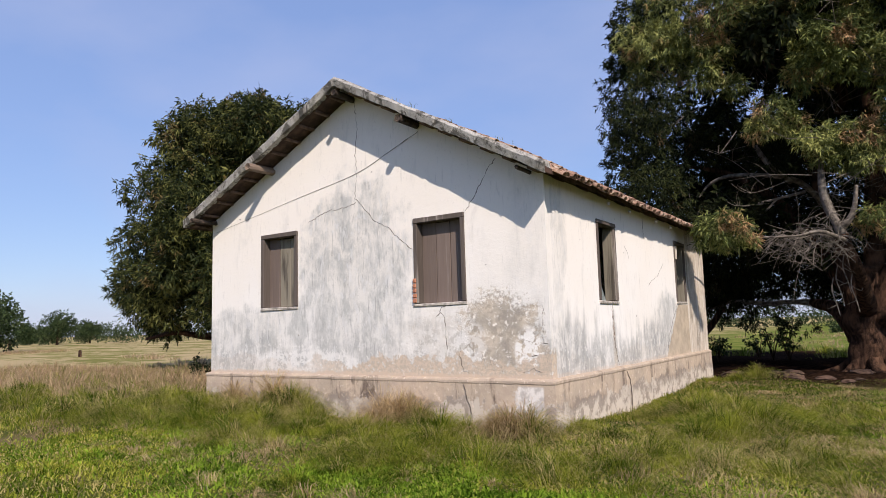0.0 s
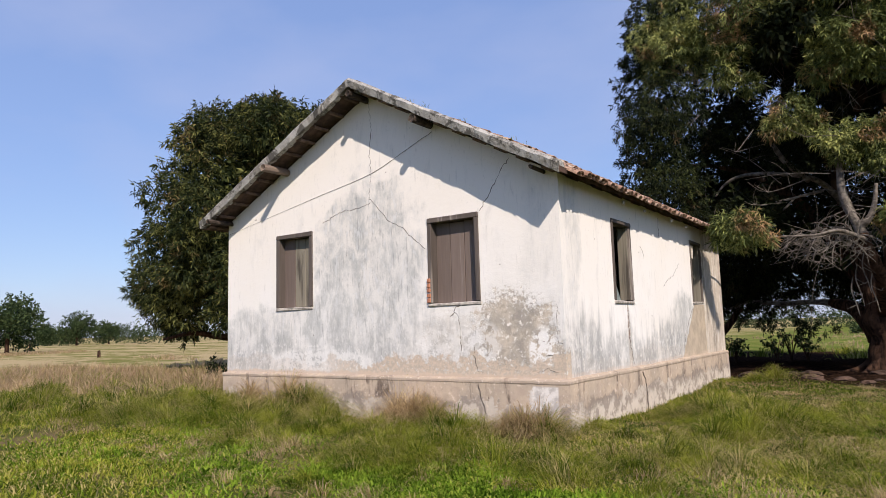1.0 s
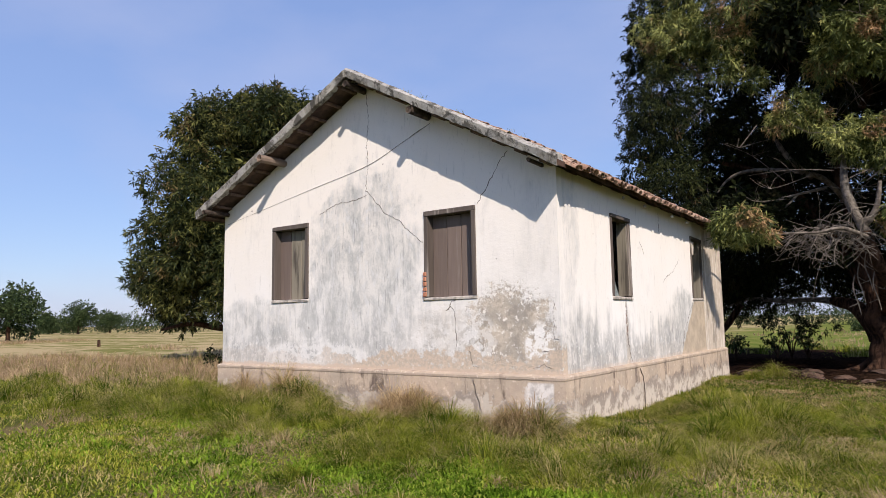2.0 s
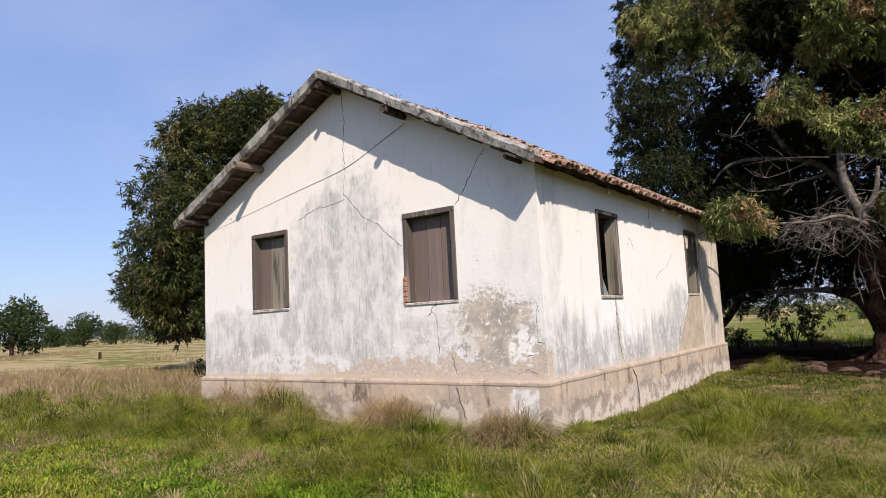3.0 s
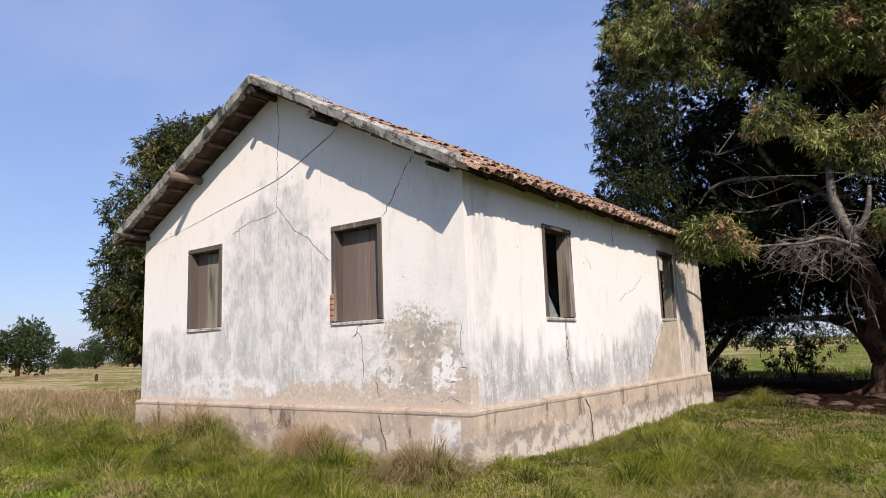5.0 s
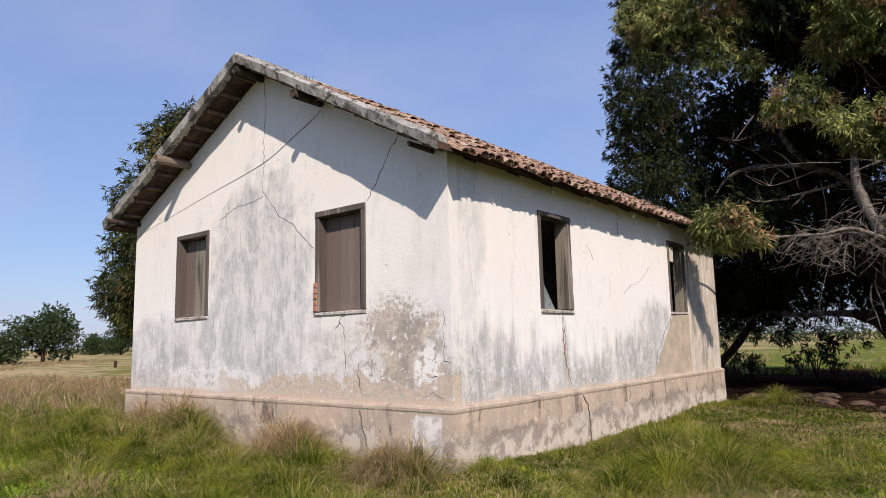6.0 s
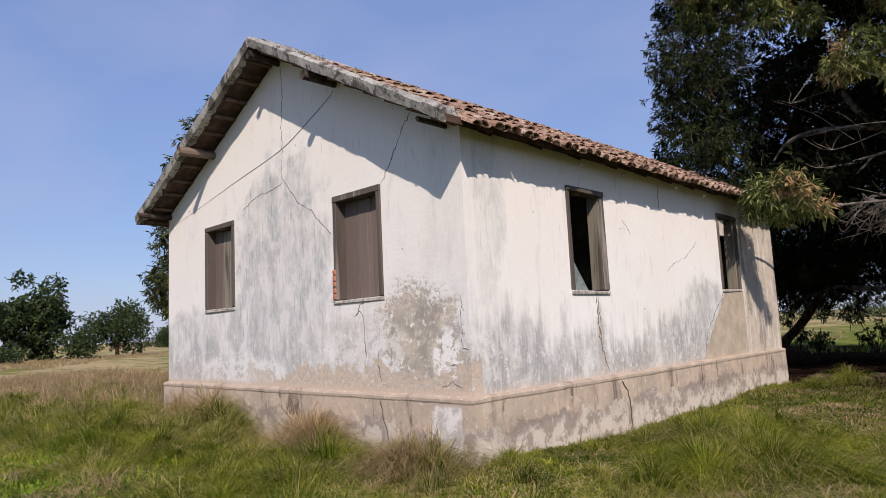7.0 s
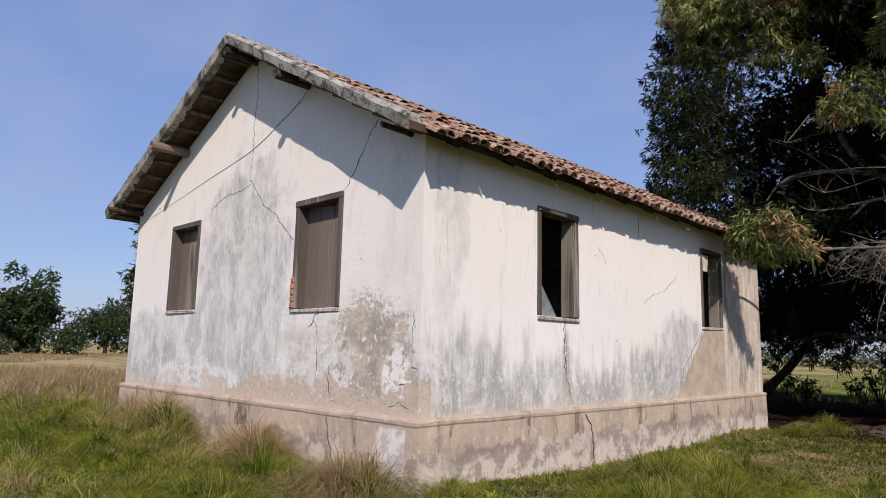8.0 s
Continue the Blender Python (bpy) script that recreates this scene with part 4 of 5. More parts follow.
def dome(n, wide, low, belly, high, r_lo, r_hi, centre, skip, power=2.0):
    """Clumps over a broad dome: widest at the belly, drawn in a little towards its low rim."""
    out = []
    while len(out) < n:
        z = rng.uniform(low, high)
        t = (z - belly) / (high - belly) if z > belly else 0.6 * (z - belly) / (belly - low)
        r, a = rng.uniform(r_lo, r_hi), rng.uniform(0, 2 * math.pi)
        q = max(0.2, wide * math.sqrt(max(0.02, 1 - abs(t) ** power)) - r) * (rng.uniform(0.84, 1.03) if rng.random() < 0.85 else rng.uniform(0.2, 0.8))
        c = (centre[0] + q * math.cos(a), centre[1] + q * math.sin(a), min(z, high - r))
        if not skip(c, r):
            out.append((*c, r))
    return out


clumps = dome(180, 7.45, 2.6, 7.0, 15.5, 0.75, 1.5, (0.15, -0.4), lambda c, r: c[2] - 0.8 * r < 2.0 or (c[2] < 4.8 and c[1] < -1.5 and -5 < c[0] < 3.5) or (c[1] - r < -2.6 and -4.2 < c[0] < 2.6) or (c[1] - r < -2.6 and c[2] > 7.0 and 2.5 < c[0]), 3.5)
for k in range(30):
    a = rng.uniform(0, 2 * math.pi)
    q = rng.uniform(1.5, 5.0)
    clumps.append((q * math.cos(a), abs(q * math.sin(a)) * 0.9 + 0.5, rng.uniform(3.4, 8), rng.uniform(1.1, 1.7)))
lit = [(rng.uniform(-3.6, 5.5), rng.uniform(-3.0, -1.8), rng.uniform(7.4, 14.0), rng.uniform(0.7, 1.2)) for _ in range(40)]
sunny = [(x, y - 0.5, z, r) for x, y, z, r in lit if z > 9.5 or x > 1.5][::2]
clumps += [c for c in lit if c[0] < -2.6]
# dense shoulder of the crown over the house
for _x, _y, _z in ((-5.9, -1.8, 8.6), (-6.2, -0.8, 9.6), (-5.6, -2.2, 9.8), (-6.0, -1.0, 10.8), (-5.4, -2.0, 11.2), (-6.0, -0.4, 12.0), (-5.2, -1.5, 12.6), (-4.4, -2.4, 10.5), (-4.2, -2.6, 9.0), (-4.4, -2.4, 12.0), (-6.3, -0.9, 7.6)):
    clumps.append((_x, _y, _z, rng.uniform(0.95, 1.25)))
clumps += [(-2.5, 2.5, 2.9, 0.9), (-4.0, 2.5, 3.0, 1.0), (-1.0, 3.0, 2.8, 0.8),
           (-5.5, 1.5, 3.2, 1.2), (-4.5, 4.0, 3.0, 1.2), (-2.0, 5.0, 3.0, 1.2), (0.5, 5.0, 3.0, 1.2), (-3.4, 0.6, 3.4, 1.0), (-1.6, 1.2, 3.5, 1.0)]
clumps += [(rng.uniform(-7, 2), rng.uniform(2.5, 6.5), rng.uniform(2.1, 2.9), rng.uniform(0.45, 0.8)) for _ in range(36)]
clumps += [(rng.uniform(-5.5, -0.8), rng.uniform(1.5, 5.0), rng.uniform(1.0, 2.0), rng.uniform(0.22, 0.42)) for _ in range(18)]
clumps += [(rng.uniform(-8, -3), rng.uniform(0.5, 6.0), rng.uniform(2.3, 3.2), rng.uniform(0.6, 0.9)) for _ in range(22)]
clumps += [(rng.uniform(-7, 7), rng.uniform(4, 7), rng.uniform(3, 4.5), rng.uniform(0.9, 1.3)) for _ in range(16)]
# leaf clusters with sunlight put into their colour, at the ends of the front boughs: x, z, radius
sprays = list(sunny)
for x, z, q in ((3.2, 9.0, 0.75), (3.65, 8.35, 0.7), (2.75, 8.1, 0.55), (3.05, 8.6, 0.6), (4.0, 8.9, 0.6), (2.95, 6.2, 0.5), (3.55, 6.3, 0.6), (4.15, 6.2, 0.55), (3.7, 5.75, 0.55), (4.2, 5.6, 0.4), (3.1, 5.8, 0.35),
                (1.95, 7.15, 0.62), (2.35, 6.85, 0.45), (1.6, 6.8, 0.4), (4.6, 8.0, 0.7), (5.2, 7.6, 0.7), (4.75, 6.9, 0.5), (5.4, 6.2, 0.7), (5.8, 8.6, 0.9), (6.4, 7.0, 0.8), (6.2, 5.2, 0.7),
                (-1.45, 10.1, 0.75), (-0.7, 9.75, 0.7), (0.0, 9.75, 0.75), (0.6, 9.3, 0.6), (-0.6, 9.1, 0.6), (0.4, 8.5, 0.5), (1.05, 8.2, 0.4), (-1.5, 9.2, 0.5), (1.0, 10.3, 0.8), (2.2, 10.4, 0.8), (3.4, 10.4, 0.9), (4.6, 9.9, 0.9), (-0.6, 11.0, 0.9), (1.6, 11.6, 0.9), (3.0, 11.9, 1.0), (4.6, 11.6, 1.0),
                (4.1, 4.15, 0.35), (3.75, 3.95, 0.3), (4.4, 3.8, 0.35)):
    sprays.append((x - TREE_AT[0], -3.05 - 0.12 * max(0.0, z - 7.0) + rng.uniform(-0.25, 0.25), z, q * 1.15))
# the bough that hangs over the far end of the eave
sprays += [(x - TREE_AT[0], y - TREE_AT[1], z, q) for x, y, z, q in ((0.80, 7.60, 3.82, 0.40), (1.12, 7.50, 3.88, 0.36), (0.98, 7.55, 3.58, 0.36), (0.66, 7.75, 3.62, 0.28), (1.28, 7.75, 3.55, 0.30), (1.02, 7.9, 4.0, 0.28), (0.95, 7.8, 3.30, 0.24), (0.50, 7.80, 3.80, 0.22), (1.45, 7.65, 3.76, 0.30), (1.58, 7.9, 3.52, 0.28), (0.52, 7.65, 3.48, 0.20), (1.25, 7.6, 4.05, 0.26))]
SUN_GAP = Vector((0.6, -0.2, 0.5))


def keeps_gap(c):
    """False where a clump would close the gaps: the one that lets the sun on to the trunk, and the thin left side of the crown."""
    p, d = Vector(c[:3]) - SUN_GAP, SUN_FROM
    if (p - d * p.dot(d)).length < c[3] + 0.05 and c[2] < 9.5:
        return False
    return not (-6.0 < c[0] < -4.4 and 6.9 < c[2] < 9.2 and (c[0] * 7.3 + c[2] * 3.1) % 1.0 < 0.40)


clumps = [c for c in clumps if keeps_gap(c)]
dense, airy = clumps[::3] + clumps[1::3], clumps[2::3]
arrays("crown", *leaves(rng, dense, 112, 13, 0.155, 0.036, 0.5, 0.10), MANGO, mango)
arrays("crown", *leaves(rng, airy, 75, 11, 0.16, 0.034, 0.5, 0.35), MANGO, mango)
# oversized dark leaves added inside the crown to block sun and blacken its gaps
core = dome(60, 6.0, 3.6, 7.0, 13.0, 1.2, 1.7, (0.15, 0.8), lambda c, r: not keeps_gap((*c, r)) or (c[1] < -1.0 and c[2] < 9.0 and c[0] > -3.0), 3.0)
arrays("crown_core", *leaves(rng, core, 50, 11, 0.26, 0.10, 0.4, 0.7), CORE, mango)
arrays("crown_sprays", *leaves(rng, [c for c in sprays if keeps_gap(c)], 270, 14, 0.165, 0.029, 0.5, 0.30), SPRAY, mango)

TREE2_AT = (-16.3, 8.6, 0.1)
mango2 = thing("mango_tree", TREE2_AT, "broad mango tree behind the far side of the house", "tree", "mango trees")
limbs(mango2, "trunk", [([(0, 0, -0.3), (0, 0, 0.3), (0.1, 0, 1.6), (0, 0.1, 3.5)], [0.6, 0.45, 0.38, 0.3])], BARK, 12)
limbs(mango2, "limb", [
    ([(0, 0, 1.5), (-1.6, -0.6, 3.2), (-3.2, -1.4, 4.4)], [0.3, 0.18, 0.06]),
    ([(0, 0, 1.6), (1.6, 0.2, 3.8), (2.6, 0.4, 6.5)], [0.3, 0.2, 0.07]),
    ([(0, 0, 2.2), (-0.4, -1.2, 4.6), (-0.8, -2.0, 7.2)], [0.28, 0.18, 0.06]),
    ([(0, 0, 1.2), (-0.8, -1.5, 1.3), (-1.4, -2.6, 1.5), (-2.4, -3.2, 1.3)], [0.2, 0.13, 0.09, 0.04]),
    ([(0, 0, 1.2), (0.9, -1.4, 1.2), (1.9, -2.4, 1.4)], [0.2, 0.11, 0.04]),
], BARK, 8)
clumps2 = dome(120, 6.0, 1.5, 3.6, 10.9, 0.8, 1.4, (0.35, 0.3), lambda c, r: c[2] - 0.8 * r < 1.0, 2.6)
# broad inner leaves added so that sun does not pass through this crown
core2 = dome(30, 4.6, 2.6, 4.0, 9.6, 1.1, 1.5, (0.35, 0.3), lambda c, r: False, 2.6)
arrays("crown_core", *leaves(rng, core2, 80, 11, 0.30, 0.12, 0.4, 0.7), MANGO_FAR, mango2)
arrays("crown", *leaves(rng, clumps2, 110, 11, 0.22, 0.047, 0.4, 0.15), MANGO_FAR, mango2)


# far trees and scrub along the field's edge
def far_tree(at, tall, wide, seed, label, bushy=False):
    r0 = np.random.default_rng(seed)
    ob = thing("bush" if bushy else "tree", at, label, "bush" if bushy else "tree", "trees at the field's edge")
    if not bushy:
        limbs(ob, "trunk", [([(0, 0, -0.3), (0, 0, tall * 0.2), (0.1 * wide, 0, tall * 0.55)], [0.035 * tall, 0.025 * tall, 0.01 * tall])], BARK, 7)
    cl = []
    for k in range(40):
        d = unit(r0.normal(size=3))
        r = wide * r0.uniform(0.08, 0.24)
        low = 0.36 if bushy else 0.41
        c = d * np.array([wide * 0.5 - r * 0.6, wide * 0.5 - r * 0.6, tall * 0.50 - r * 0.6]) * r0.uniform(0.35, 1.02) + np.array([0, 0, tall * low])
        cl.append((*c, r))
    s = max(0.22, tall / 32)
    area = sum(q[3] ** 2 for q in cl)
    arrays("crown", *leaves(r0, cl, (600 if bushy else 2000) / area, 6, s * 1.25, s * 0.6, 0.2), WOODS, ob)


FAR = "dark green leafy tree at the edge of the field"
BUSH = "low green bush at the edge of the field"
for i, (az, dist, tall, wide) in enumerate(((74.5, 85, 11, 9.0), (69.0, 90, 7.8, 9.0), (79.5, 78, 11.5, 10), (84, 75, 11, 11), (64.2, 150, 7.8, 9), (62.0, 160, 6.2, 9), (66.0, 165, 5.6, 8), (90, 80, 11, 10))):
    x, y = 4.6 - dist * math.sin(radians(az)), -7.4 + dist * math.cos(radians(az))
    far_tree((x, y, float(ground_z(x, y))), tall, wide, 30 + i, FAR)
for i, (az, dist, tall, wide) in enumerate(((71.4, 78, 4.0, 5), (76.8, 72, 2.2, 6), (60, 140, 5, 9), (58.2, 150, 6.5, 10), (56, 150, 6, 10), (53, 150, 6, 10), (64.7, 190, 3, 12), (67, 190, 3, 12), (81, 66, 2.5, 6), (3.8, 110, 3.4, 12), (7.5, 120, 4.0, 14), (11, 115, 3.6, 13), (14.5, 120, 4.2, 14), (18.5, 115, 3.6, 13), (3.5, 72, 0.8, 2), (5, 280, 1.4, 16), (9, 290, 1.5, 16), (0, 280, 1.5, 16), (-5, 280, 1.6, 18))):
    x, y = 4.6 - dist * math.sin(radians(az)), -7.4 + dist * math.cos(radians(az))
    far_tree((x, y, float(ground_z(x, y))), tall, wide, 60 + i, BUSH, True)

# ---- grass ----
HOUSE = (WALL_L - 0.1, 0.1, -0.1, WALL_B + 0.1)


def clear(p):
    return p[~((p[:, 0] > HOUSE[0]) & (p[:, 0] < HOUSE[1]) & (p[:, 1] > HOUSE[2]) & (p[:, 1] < HOUSE[3]))]


def spots(n, x0, x1, y0, y1):
    p = clear(np.stack([rng.uniform(x0, x1, n), rng.uniform(y0, y1, n)], 1))
    return p


def on_ground(p):
    return np.column_stack([p, ground_z(p[:, 0], p[:, 1]) - 0.01])


def stuff(name, sets, material, label):
    V, F, n = [], [], 0
    for v, f in sets:
        V.append(v), F.append(f + n)
        n += len(v)
    return tagged(arrays(name, np.concatenate(V), np.concatenate(F), material), label, "grass", kind="stuff")


def patchy(p, scale, seed):
    return np.sin(p[:, 0] * scale + seed) * np.cos(p[:, 1] * scale * 1.3 + seed * 2) + np.sin((p[:, 0] + p[:, 1]) * scale * 0.6 + seed)


sets, dark_sets = [], []
for n, x0, x1, y0, y1, h, w in ((105000, -7, 7.5, -6.8, 0.5, 0.075, 0.015), (56000, 0, 9, 0, 10.6, 0.055, 0.018), (40000, -16, -7, -7, 3, 0.11, 0.014), (22000, 4, 14, 3, 10.2, 0.055, 0.018), (26000, -14, 15, -16, -5.5, 0.09, 0.022)):
    p = on_ground(spots(n, x0, x1, y0, y1))
    if y1 > 11:
        p = p[~((np.hypot(p[:, 0] - 2.6, (p[:, 1] - 14) * 1.1) < 6.0 + 0.8 * patchy(p, 1.4, 0.6)) & (rng.random(len(p)) < 0.93))]
    p = p[rng.random(len(p)) < ease(np.minimum(np.minimum(p[:, 0] - x0, x1 - p[:, 0]), p[:, 1] - y0), -0.3, 1.2)]
    q = 0.75 + 0.35 * patchy(p, 1.1, 2.0).clip(-1, 1.2)
    L = h * q * (0.5 + rng.random(len(p)))
    (dark_sets if x0 >= 0 else sets).append(blades(rng, p, L, np.full(len(p), w), np.full(len(p), 1.1), None, True))
stuff("lawn_grass", sets, LAWN, "short bright green grass of the yard")
stuff("dark_lawn_grass", dark_sets, LAWN_DARK, "darker short grass between the long wall and the tree")
sets = []
for n, cx, cy, rx, ry, h in ((22000, 0.3, -3.6, 3.0, 1.1, 0.10), (4000, -3.6, -4.4, 3.2, 1.2, 0.09), (6000, 4.6, 2.6, 1.2, 2.6, 0.07), (5000, 5.0, 6.2, 1.4, 2.2, 0.06), (5000, -5.6, -2.3, 1.8, 0.5, 0.12)):
    p = on_ground(clear(np.stack([cx + rx * rng.normal(size=n) * 0.6, cy + ry * rng.normal(size=n) * 0.6], 1)))
    p = p[patchy(p, 2.3, cx) > -0.7]
    sets.append(blades(rng, p, h * (0.5 + rng.random(len(p))), np.full(len(p), 0.019), np.full(len(p), 1.2), None, True))
stuff("lush_grass", sets, LUSH, "lush bright green patches of broad short grass")


def off_corner(p):
    """Leaves the plinth's corner free of tall grass."""
    return p[~((np.abs(p[:, 0] - 0.2) < 1.1) & (p[:, 1] > -1.9) & (p[:, 1] < 1.6))]


def tussocks(centres, count, tall, spread, width, lean, comb=0.6):
    out = []
    for (x, y), k in zip(centres, np.atleast_1d(count) * np.ones(len(centres), int)):
        k = int(k)
        s = rng.uniform(0.7, 1.3)
        r = np.abs(rng.normal(size=k)) * spread * s * 0.5
        a = rng.random(k) * 2 * np.pi
        off = np.stack([np.cos(a), np.sin(a)], 1)
        p = np.array([[x, y]]) + off * r[:, None]
        good = ~((p[:, 0] > WALL_L - 0.05) & (p[:, 0] < 0.06) & (p[:, 1] > -0.06) & (p[:, 1] < WALL_B + 0.05))
        p, off = p[good], off[good]
        L = tall * s * (0.45 + 0.75 * rng.random(len(p))) * (1.05 - 0.35 * np.clip(r[good] / spread, 0, 1))
        way = rng.random() * 2 * np.pi
        off = off + comb * np.array([[math.cos(way), math.sin(way)]])
        bend = lean * (0.35 + 1.3 * np.clip(r[good] / (spread * 0.6), 0, 1))
        out.append(blades(rng, on_ground(p), L, np.full(len(p), width), bend, np.column_stack([off, np.zeros(len(p))])))
    return out


sets = []
for n, x0, x1, y0, y1, count, tall, spread, width, lean in (
        (30, -8.5, 0.0, -1.9, -0.55, 620, 0.34, 0.40, 0.007, 1.5),
        (24, -8.5, 2.0, -2.8, -1.3, 560, 0.30, 0.42, 0.007, 1.6),
        (9, -6, 4.5, -4.4, -2.8, 420, 0.20, 0.34, 0.007, 1.6),
        (60, 0.15, 0.7, 0.3, 10.5, 130, 0.12, 0.26, 0.009, 1.0),
        (26, 0.8, 2.6, 0.2, 4.6, 720, 0.40, 0.38, 0.007, 1.5),
        (80, 0.10, 0.26, 1.7, 10.2, 50, 0.13, 0.16, 0.007, 1.1),
        (16, 2.6, 5.2, -1.2, 4.0, 420, 0.18, 0.36, 0.008, 1.6),
        (60, -15, -8, -4.5, 1.5, 290, 0.36, 0.5, 0.011, 1.1)):
    sets += tussocks(off_corner(spots(n, x0, x1, y0, y1)), count, tall, spread, width, lean)
sets += tussocks([(-5.0, -0.4), (-4.6, -0.5), (1.94, 0.35), (1.9, 1.4), (1.5, 2.4), (0.8, 9.4), (1.1, 10.6), (1.3, 3.0)], 620, 0.42, 0.36, 0.007, 1.35)
sets += tussocks([(0.22, -0.95), (0.95, -0.35), (1.35, 0.25), (0.35, 0.15)], 420, 0.24, 0.26, 0.007, 1.3)
sets += tussocks([(0.16 + 0.02 * k, 0.12 + 0.22 * k) for k in range(8)] + [(-0.1 - 0.24 * k, -0.17) for k in range(9)], 60, 0.13, 0.16, 0.007, 1.1)
sets += tussocks([(-1.0, -0.85), (-1.35, -0.95), (-0.05, -0.62), (-2.0, -0.6)], 420, 0.44, 0.32, 0.007, 1.4)
sets += tussocks([(-0.12, -0.42)], 160, 0.55, 0.2, 0.007, 1.2)
sets += tussocks([(-5.0, -0.42), (-5.3, -0.38)], 800, 0.66, 0.34, 0.007, 1.25)
# tangled strands lying over one another between the tufts
sets += tussocks(off_corner(spots(70, -8.4, 2.6, -2.9, -0.5)), 260, 0.40, 0.50, 0.006, 2.4, 1.6)
sets += tussocks(spots(40, 0.6, 5.0, -1.5, 5.0), 200, 0.28, 0.45, 0.007, 2.4, 1.6)
stuff("tussock_grass", sets, TUSSOCK, "long tangled green grass round the house foot")

sets = tussocks([(-5.6, -0.3), (-2.55, -0.40), (-2.25, -0.45), (-2.75, -0.55), (-0.62, -0.62), (-0.40, -0.66), (-0.20, -0.55), (-6.7, -0.30), (-2.9, -0.35)], [700, 1200, 900, 500, 700, 800, 400, 500, 400], 0.66, 0.31, 0.007, 1.35, 0.3)
sets += tussocks(spots(40, -8, 4, -5.0, -1.2), 130, 0.20, 0.5, 0.006, 2.2)
sets += tussocks(spots(36, 0.8, 6, -1, 7), 200, 0.15, 0.6, 0.007, 2.4)
stuff("withered_grass", sets, THATCH, "brown withered grass tufts against the house foot")
sets = []
sets += tussocks(spots(340, -26, -8.6, -1.2, 5.0), 110, 0.46, 0.7, 0.013, 0.9)
sets += tussocks(spots(36, -8, 5, -4.5, -0.5), 90, 0.16, 0.45, 0.009, 1.9)
sets += tussocks(spots(50, 0.4, 6, -1, 9), 90, 0.12, 0.5, 0.010, 1.9)
p = np.stack([rng.uniform(-75, -10, 1500), rng.uniform(1, 34, 1500)], 1)
p = p[(p[:, 1] < 3 - p[:, 0] * 0.42) & (p[:, 1] > -3 - p[:, 0] * 0.08) & (patchy(p, 0.16, 1.0) > -0.3)]
sets += tussocks(clear(p), 26, 0.32, 0.9, 0.035, 0.9)
p = np.stack([rng.uniform(-6, 12, 110), rng.uniform(28, 70, 110)], 1)
sets += tussocks(p, 22, 0.30, 0.9, 0.035, 0.9)
weeds = tussocks(np.stack([rng.uniform(-3, 4, 14), rng.uniform(19, 27, 14)], 1), 90, 0.4, 0.7, 0.03, 0.9)
stuff("tall_weeds", weeds, TUSSOCK, "tall green weeds behind the tree")
stuff("dry_grass", sets, STRAW, "straw-coloured dry grass in dense drifts")


weeds = []
for x, side in ((-2.6, 0.1), (-2.2, 0.0), (-1.5, 0.05), (-0.7, 0.1), (-0.45, 0.0), (-0.1, 0.1), (-4.6, 0.05), (-5.3, 0.1), (-6.2, 0.0), (-6.6, 0.1)):
    n = int(rng.integers(8, 18))
    base = np.array([[x, -0.40 + side, roof_z(x) + 0.07]]) + rng.normal(size=(n, 3)) * np.array([0.07, 0.03, 0.005])
    weeds.append(blades(rng, base, rng.uniform(0.05, 0.13, n), np.full(n, 0.006), np.full(n, 0.9)))
stuff("roof_weeds", weeds, TUSSOCK, "small tufts of grass rooted in the mossy verge")


# ---- small things in the yard and field ----
def lump(name, at, size, seed, material, label, category, group=""):
    bm = bmesh.new()
    bmesh.ops.create_icosphere(bm, subdivisions=3, radius=1.0)
    for v in bm.verts:
        w = 1 + 0.35 * noise.noise(v.co * 1.6 + Vector((seed, 0, 0))) + 0.12 * noise.noise(v.co * 5 + Vector((0, seed, 0)))
        v.co = Vector((v.co.x * size[0] * w, v.co.y * size[1] * w, max(-0.4, v.co.z) * size[2] * w))
    ob = part(name, bm, material)
    ob.location = at
    return tagged(ob, label, category, group)


r = random.Random(5)
for k in range(20):
    x, y = r.uniform(0.2, 5.4), r.uniform(10.2, 12.8)
    w = r.uniform(0.08, 0.22)
    lump("stone", (x, y, float(ground_z(x, y)) + 0.02), (w * 1.5, w, w * 0.5), k * 3.7, STONE, "low brown stone in the bare soil under the tree", "stone", "stones under the tree")


def stump(at, tall, thick):
    bm = bmesh.new()
    tube(bm, [(0, 0, -0.2), (0.03, 0, tall * 0.5), (-0.02, 0.02, tall)], [thick, thick * 0.8, thick * 0.7], 8, 0.4, 4)
    ob = part("stump", bm, BARK)
    ob.location = (*at, float(ground_z(*at)))
    tagged(ob, "weathered dark wooden stump standing in the dry field", "stump", "stumps in the field")


stump((-46.0, 17.5), 0.5, 0.13)
stump((-88.0, 31.0), 1.3, 0.18)


def weed(at, tall, seed):
    q = random.Random(seed)
    ob = thing("weed", (*at, float(ground_z(*at))), "dark leafy weed standing beside the house corner", "plant", "weeds by the house")
    g = np.random.default_rng(seed)
    for k in range(3):
        top = (q.uniform(-0.2, 0.2), q.uniform(-0.2, 0.2), tall * q.uniform(0.7, 1.0))
        bm = bmesh.new()
        tube(bm, [(0, 0, -0.05), (top[0] * 0.4, top[1] * 0.4, top[2] * 0.5), top], [0.012, 0.009, 0.004], 5, 0, 3)
        part("stem", bm, BARK, ob)
    cl = [(q.uniform(-0.2, 0.2), q.uniform(-0.2, 0.2), tall * q.uniform(0.4, 1.0), 0.10) for _ in range(9)]
    arrays("foliage", *leaves(g, cl, 300, 4, 0.10, 0.06, 0.2, 0.4), MANGO, ob)


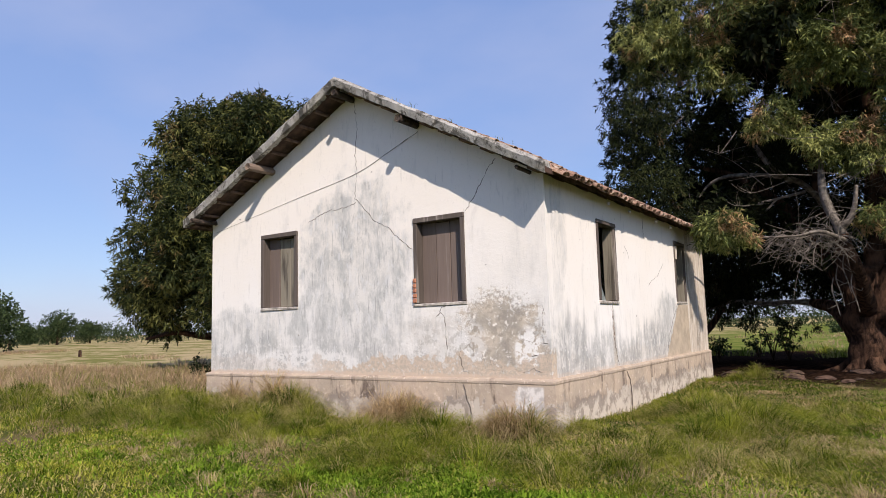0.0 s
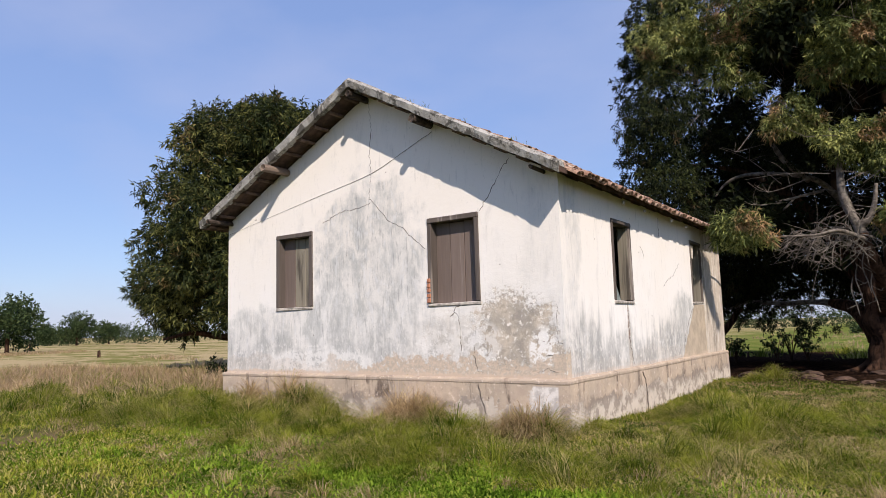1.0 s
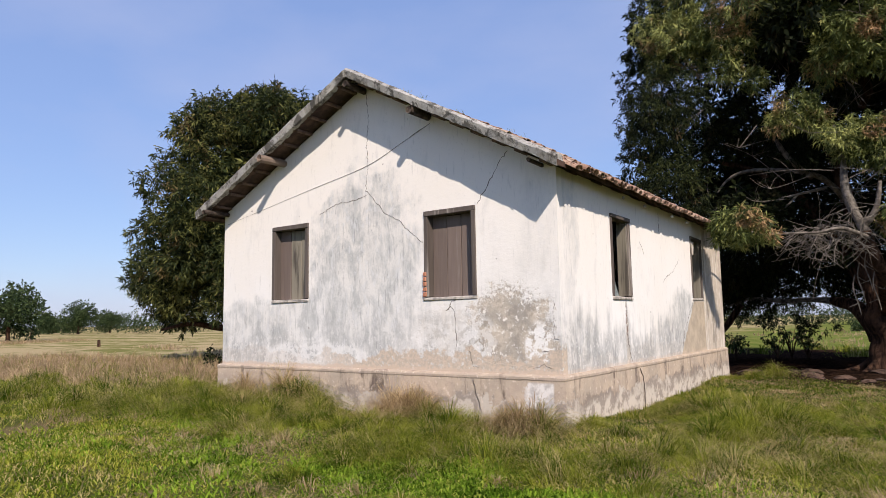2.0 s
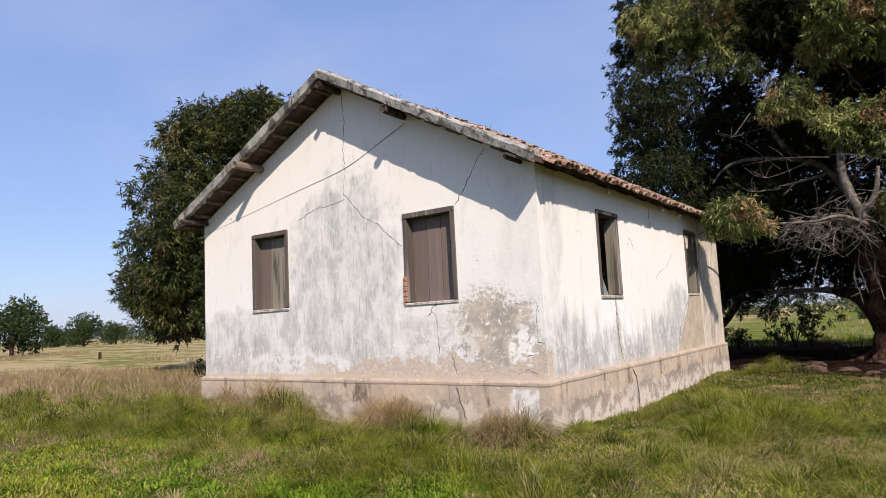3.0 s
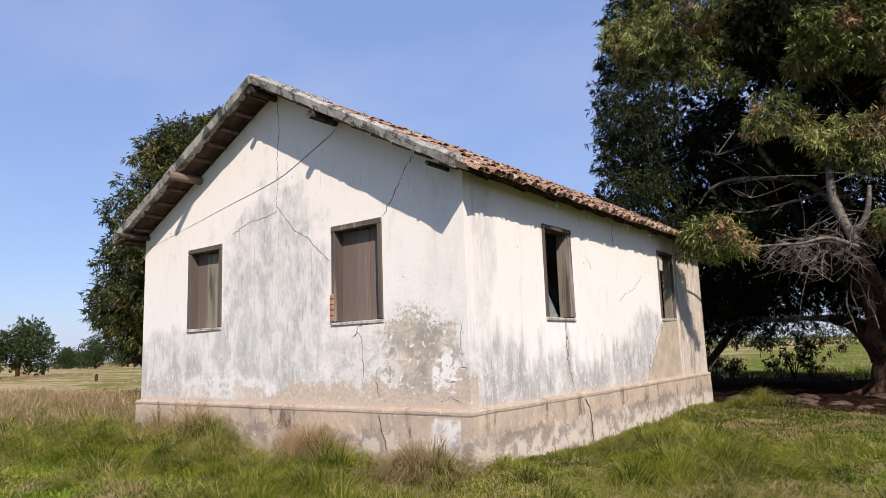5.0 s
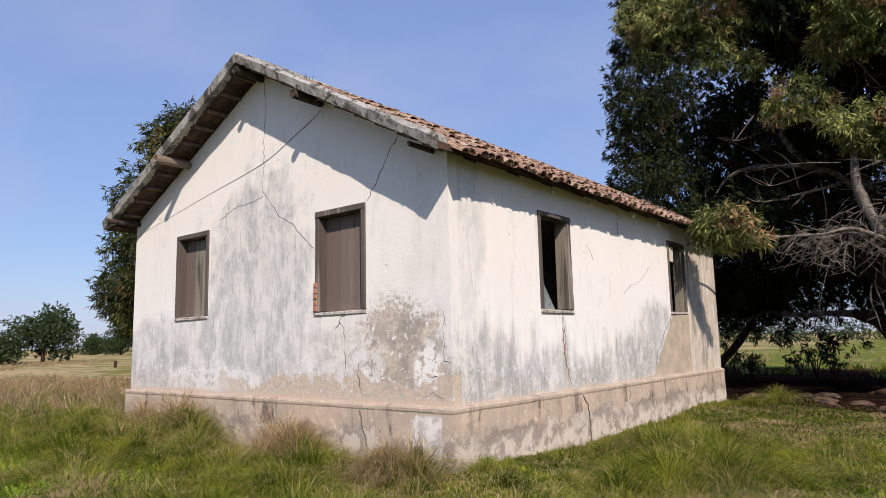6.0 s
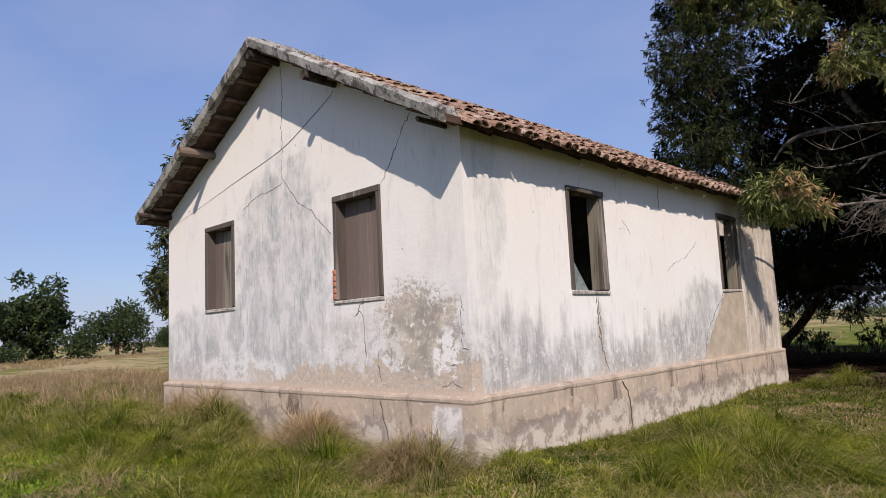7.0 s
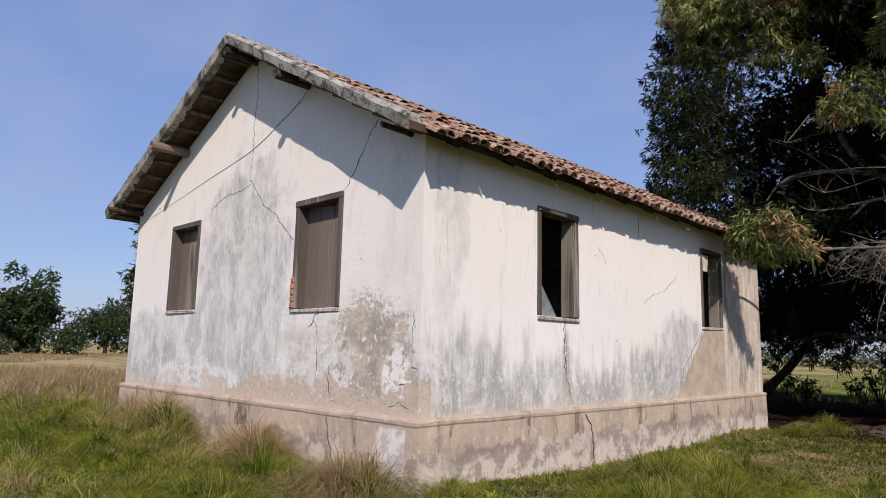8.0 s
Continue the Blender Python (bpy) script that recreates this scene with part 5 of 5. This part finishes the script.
def shrub(at, tall, wide, seed):
    q = random.Random(seed)
    ob = thing("shrub", (*at, float(ground_z(*at))), "thin dark shrub growing in the shade behind the tree", "bush", "shrubs behind the tree")
    cl = []
    for k in range(7):
        a = q.uniform(0, 6.28)
        top = (wide * q.uniform(0.2, 0.6) * math.cos(a), wide * q.uniform(0.2, 0.6) * math.sin(a), tall * q.uniform(0.6, 1.0))
        bm = bmesh.new()
        tube(bm, [(0, 0, -0.05), (top[0] * 0.35, top[1] * 0.35, top[2] * 0.5), top], [0.022, 0.015, 0.005], 5, 0.2, 3)
        part("stem", bm, BARK, ob)
        cl += [(top[0] * k2, top[1] * k2, top[2] * k2 + 0.03, 0.08 + 0.08 * q.random()) for k2 in (0.7, 1.0)]
    arrays("foliage", *leaves(np.random.default_rng(seed), cl, 300, 4, 0.11, 0.055, 0.2, 0.4), WOODS, ob)


for at, tall, wide, seed in (((-1.9, 17.6), 1.1, 1.0, 3), ((-1.2, 17.0), 0.8, 0.9, 4), ((0.4, 18.6), 1.3, 1.0, 5), ((1.0, 18.2), 0.9, 0.8, 6), ((-0.2, 19.5), 1.0, 0.9, 7)):
    shrub(at, tall, wide, seed)
weed((-12.6, 3.2), 0.75, 1)
weed((-12.1, 3.5), 0.6, 2)
weed((-11.4, 2.9), 0.45, 3)


# ---- roof tiles ----
def tile_shape(up, r0=0.072, r1=0.092, long=0.47, thick=0.014):
    """A tapered half-round clay tile along x; up -1 turns it into a channel."""
    V, F, n = [], [], 6
    for x, r in ((0, r0), (long, r1)):
        for q in (r, r - thick):
            for k in range(n + 1):
                a = math.pi * k / n
                V.append((x, -math.cos(a) * q, up * math.sin(a) * q * 0.68))
    m = n + 1
    for k in range(n):
        F += [(k, k + 1, 2 * m + k + 1, 2 * m + k), (m + k, 3 * m + k, 3 * m + k + 1, m + k + 1), (k, m + k, m + k + 1, k + 1), (2 * m + k, 2 * m + k + 1, 3 * m + k + 1, 3 * m + k)]
    return V, F


def tile_pose(side, row, y, lift, r):
    fall = FALL_R if side > 0 else FALL_L
    a = math.atan(fall)
    run = 0.03 + row * 0.3065 + r.uniform(-0.02, 0.02)
    x = APEX_X + side * run * math.cos(a)
    camber = 0.085 * math.sin(math.pi * min(1.0, run / 4.7)) * float(ease(y, -0.2, 1.2)) if side > 0 else 0.0
    z = APEX_Z - run * math.sin(a) + lift + camber + 0.012 * noise.noise((row * 0.7, y * 0.9, 5))
    turn = Matrix.Rotation(math.pi if side < 0 else 0, 4, "Z") @ Matrix.Rotation(a - 0.03 + r.uniform(-0.045, 0.045), 4, "Y")
    return Matrix.Translation((x, y, z)) @ turn @ Matrix.Rotation(r.uniform(-0.11, 0.11), 4, "Z")


def joined(poses, shape, name, material, parent, label):
    V, F = np.array(shape[0]), shape[1]
    allv, allf = [], []
    for i, m in enumerate(poses):
        M = np.array(m)
        allv.append(V @ M[:3, :3].T + M[:3, 3])
        allf += [tuple(j + i * len(V) for j in f) for f in F]
    ob = part(name, ([tuple(v) for v in np.concatenate(allv)], allf), material, parent, label)
    return tagged(ob, kind="stuff")


r = random.Random(11)
PITCH = 0.196
cap, channel = tile_shape(1), tile_shape(-1)
cap_mesh = bpy.data.meshes.new("tile")
cap_mesh.from_pydata(cap[0], [], cap[1])
cap_mesh.materials.append(TILE)
rest, left, troughs, troughs_l, k = [], [], [], [], 0
for col in range(56):
    y = Y0 + 0.30 + col * PITCH
    for row in range(15):
        troughs.append(tile_pose(1, row, y + PITCH / 2, 0.050, r))
        m = tile_pose(1, row, y + r.uniform(-0.02, 0.02), 0.0, r)
        if col < 20:
            ob = new("tile", cap_mesh)
            ob.parent, ob.matrix_basis = roof, m
        else:
            rest.append(m)
        left.append(tile_pose(-1, row, y, 0.0, r))
        troughs_l.append(tile_pose(-1, row, y + PITCH / 2, 0.050, r))
TILE_REST = make_tile_mat(True)
joined(rest, cap, "tiles", TILE_REST, roof, "rows of clay roof tiles")
joined(troughs, channel, "channel_tiles", TILE_REST, roof, "clay channel tiles between the caps")
joined(left, cap, "tiles", TILE_REST, roof_l, "rows of clay roof tiles")
joined(troughs_l, channel, "channel_tiles", TILE_REST, roof_l, "clay channel tiles between the caps")
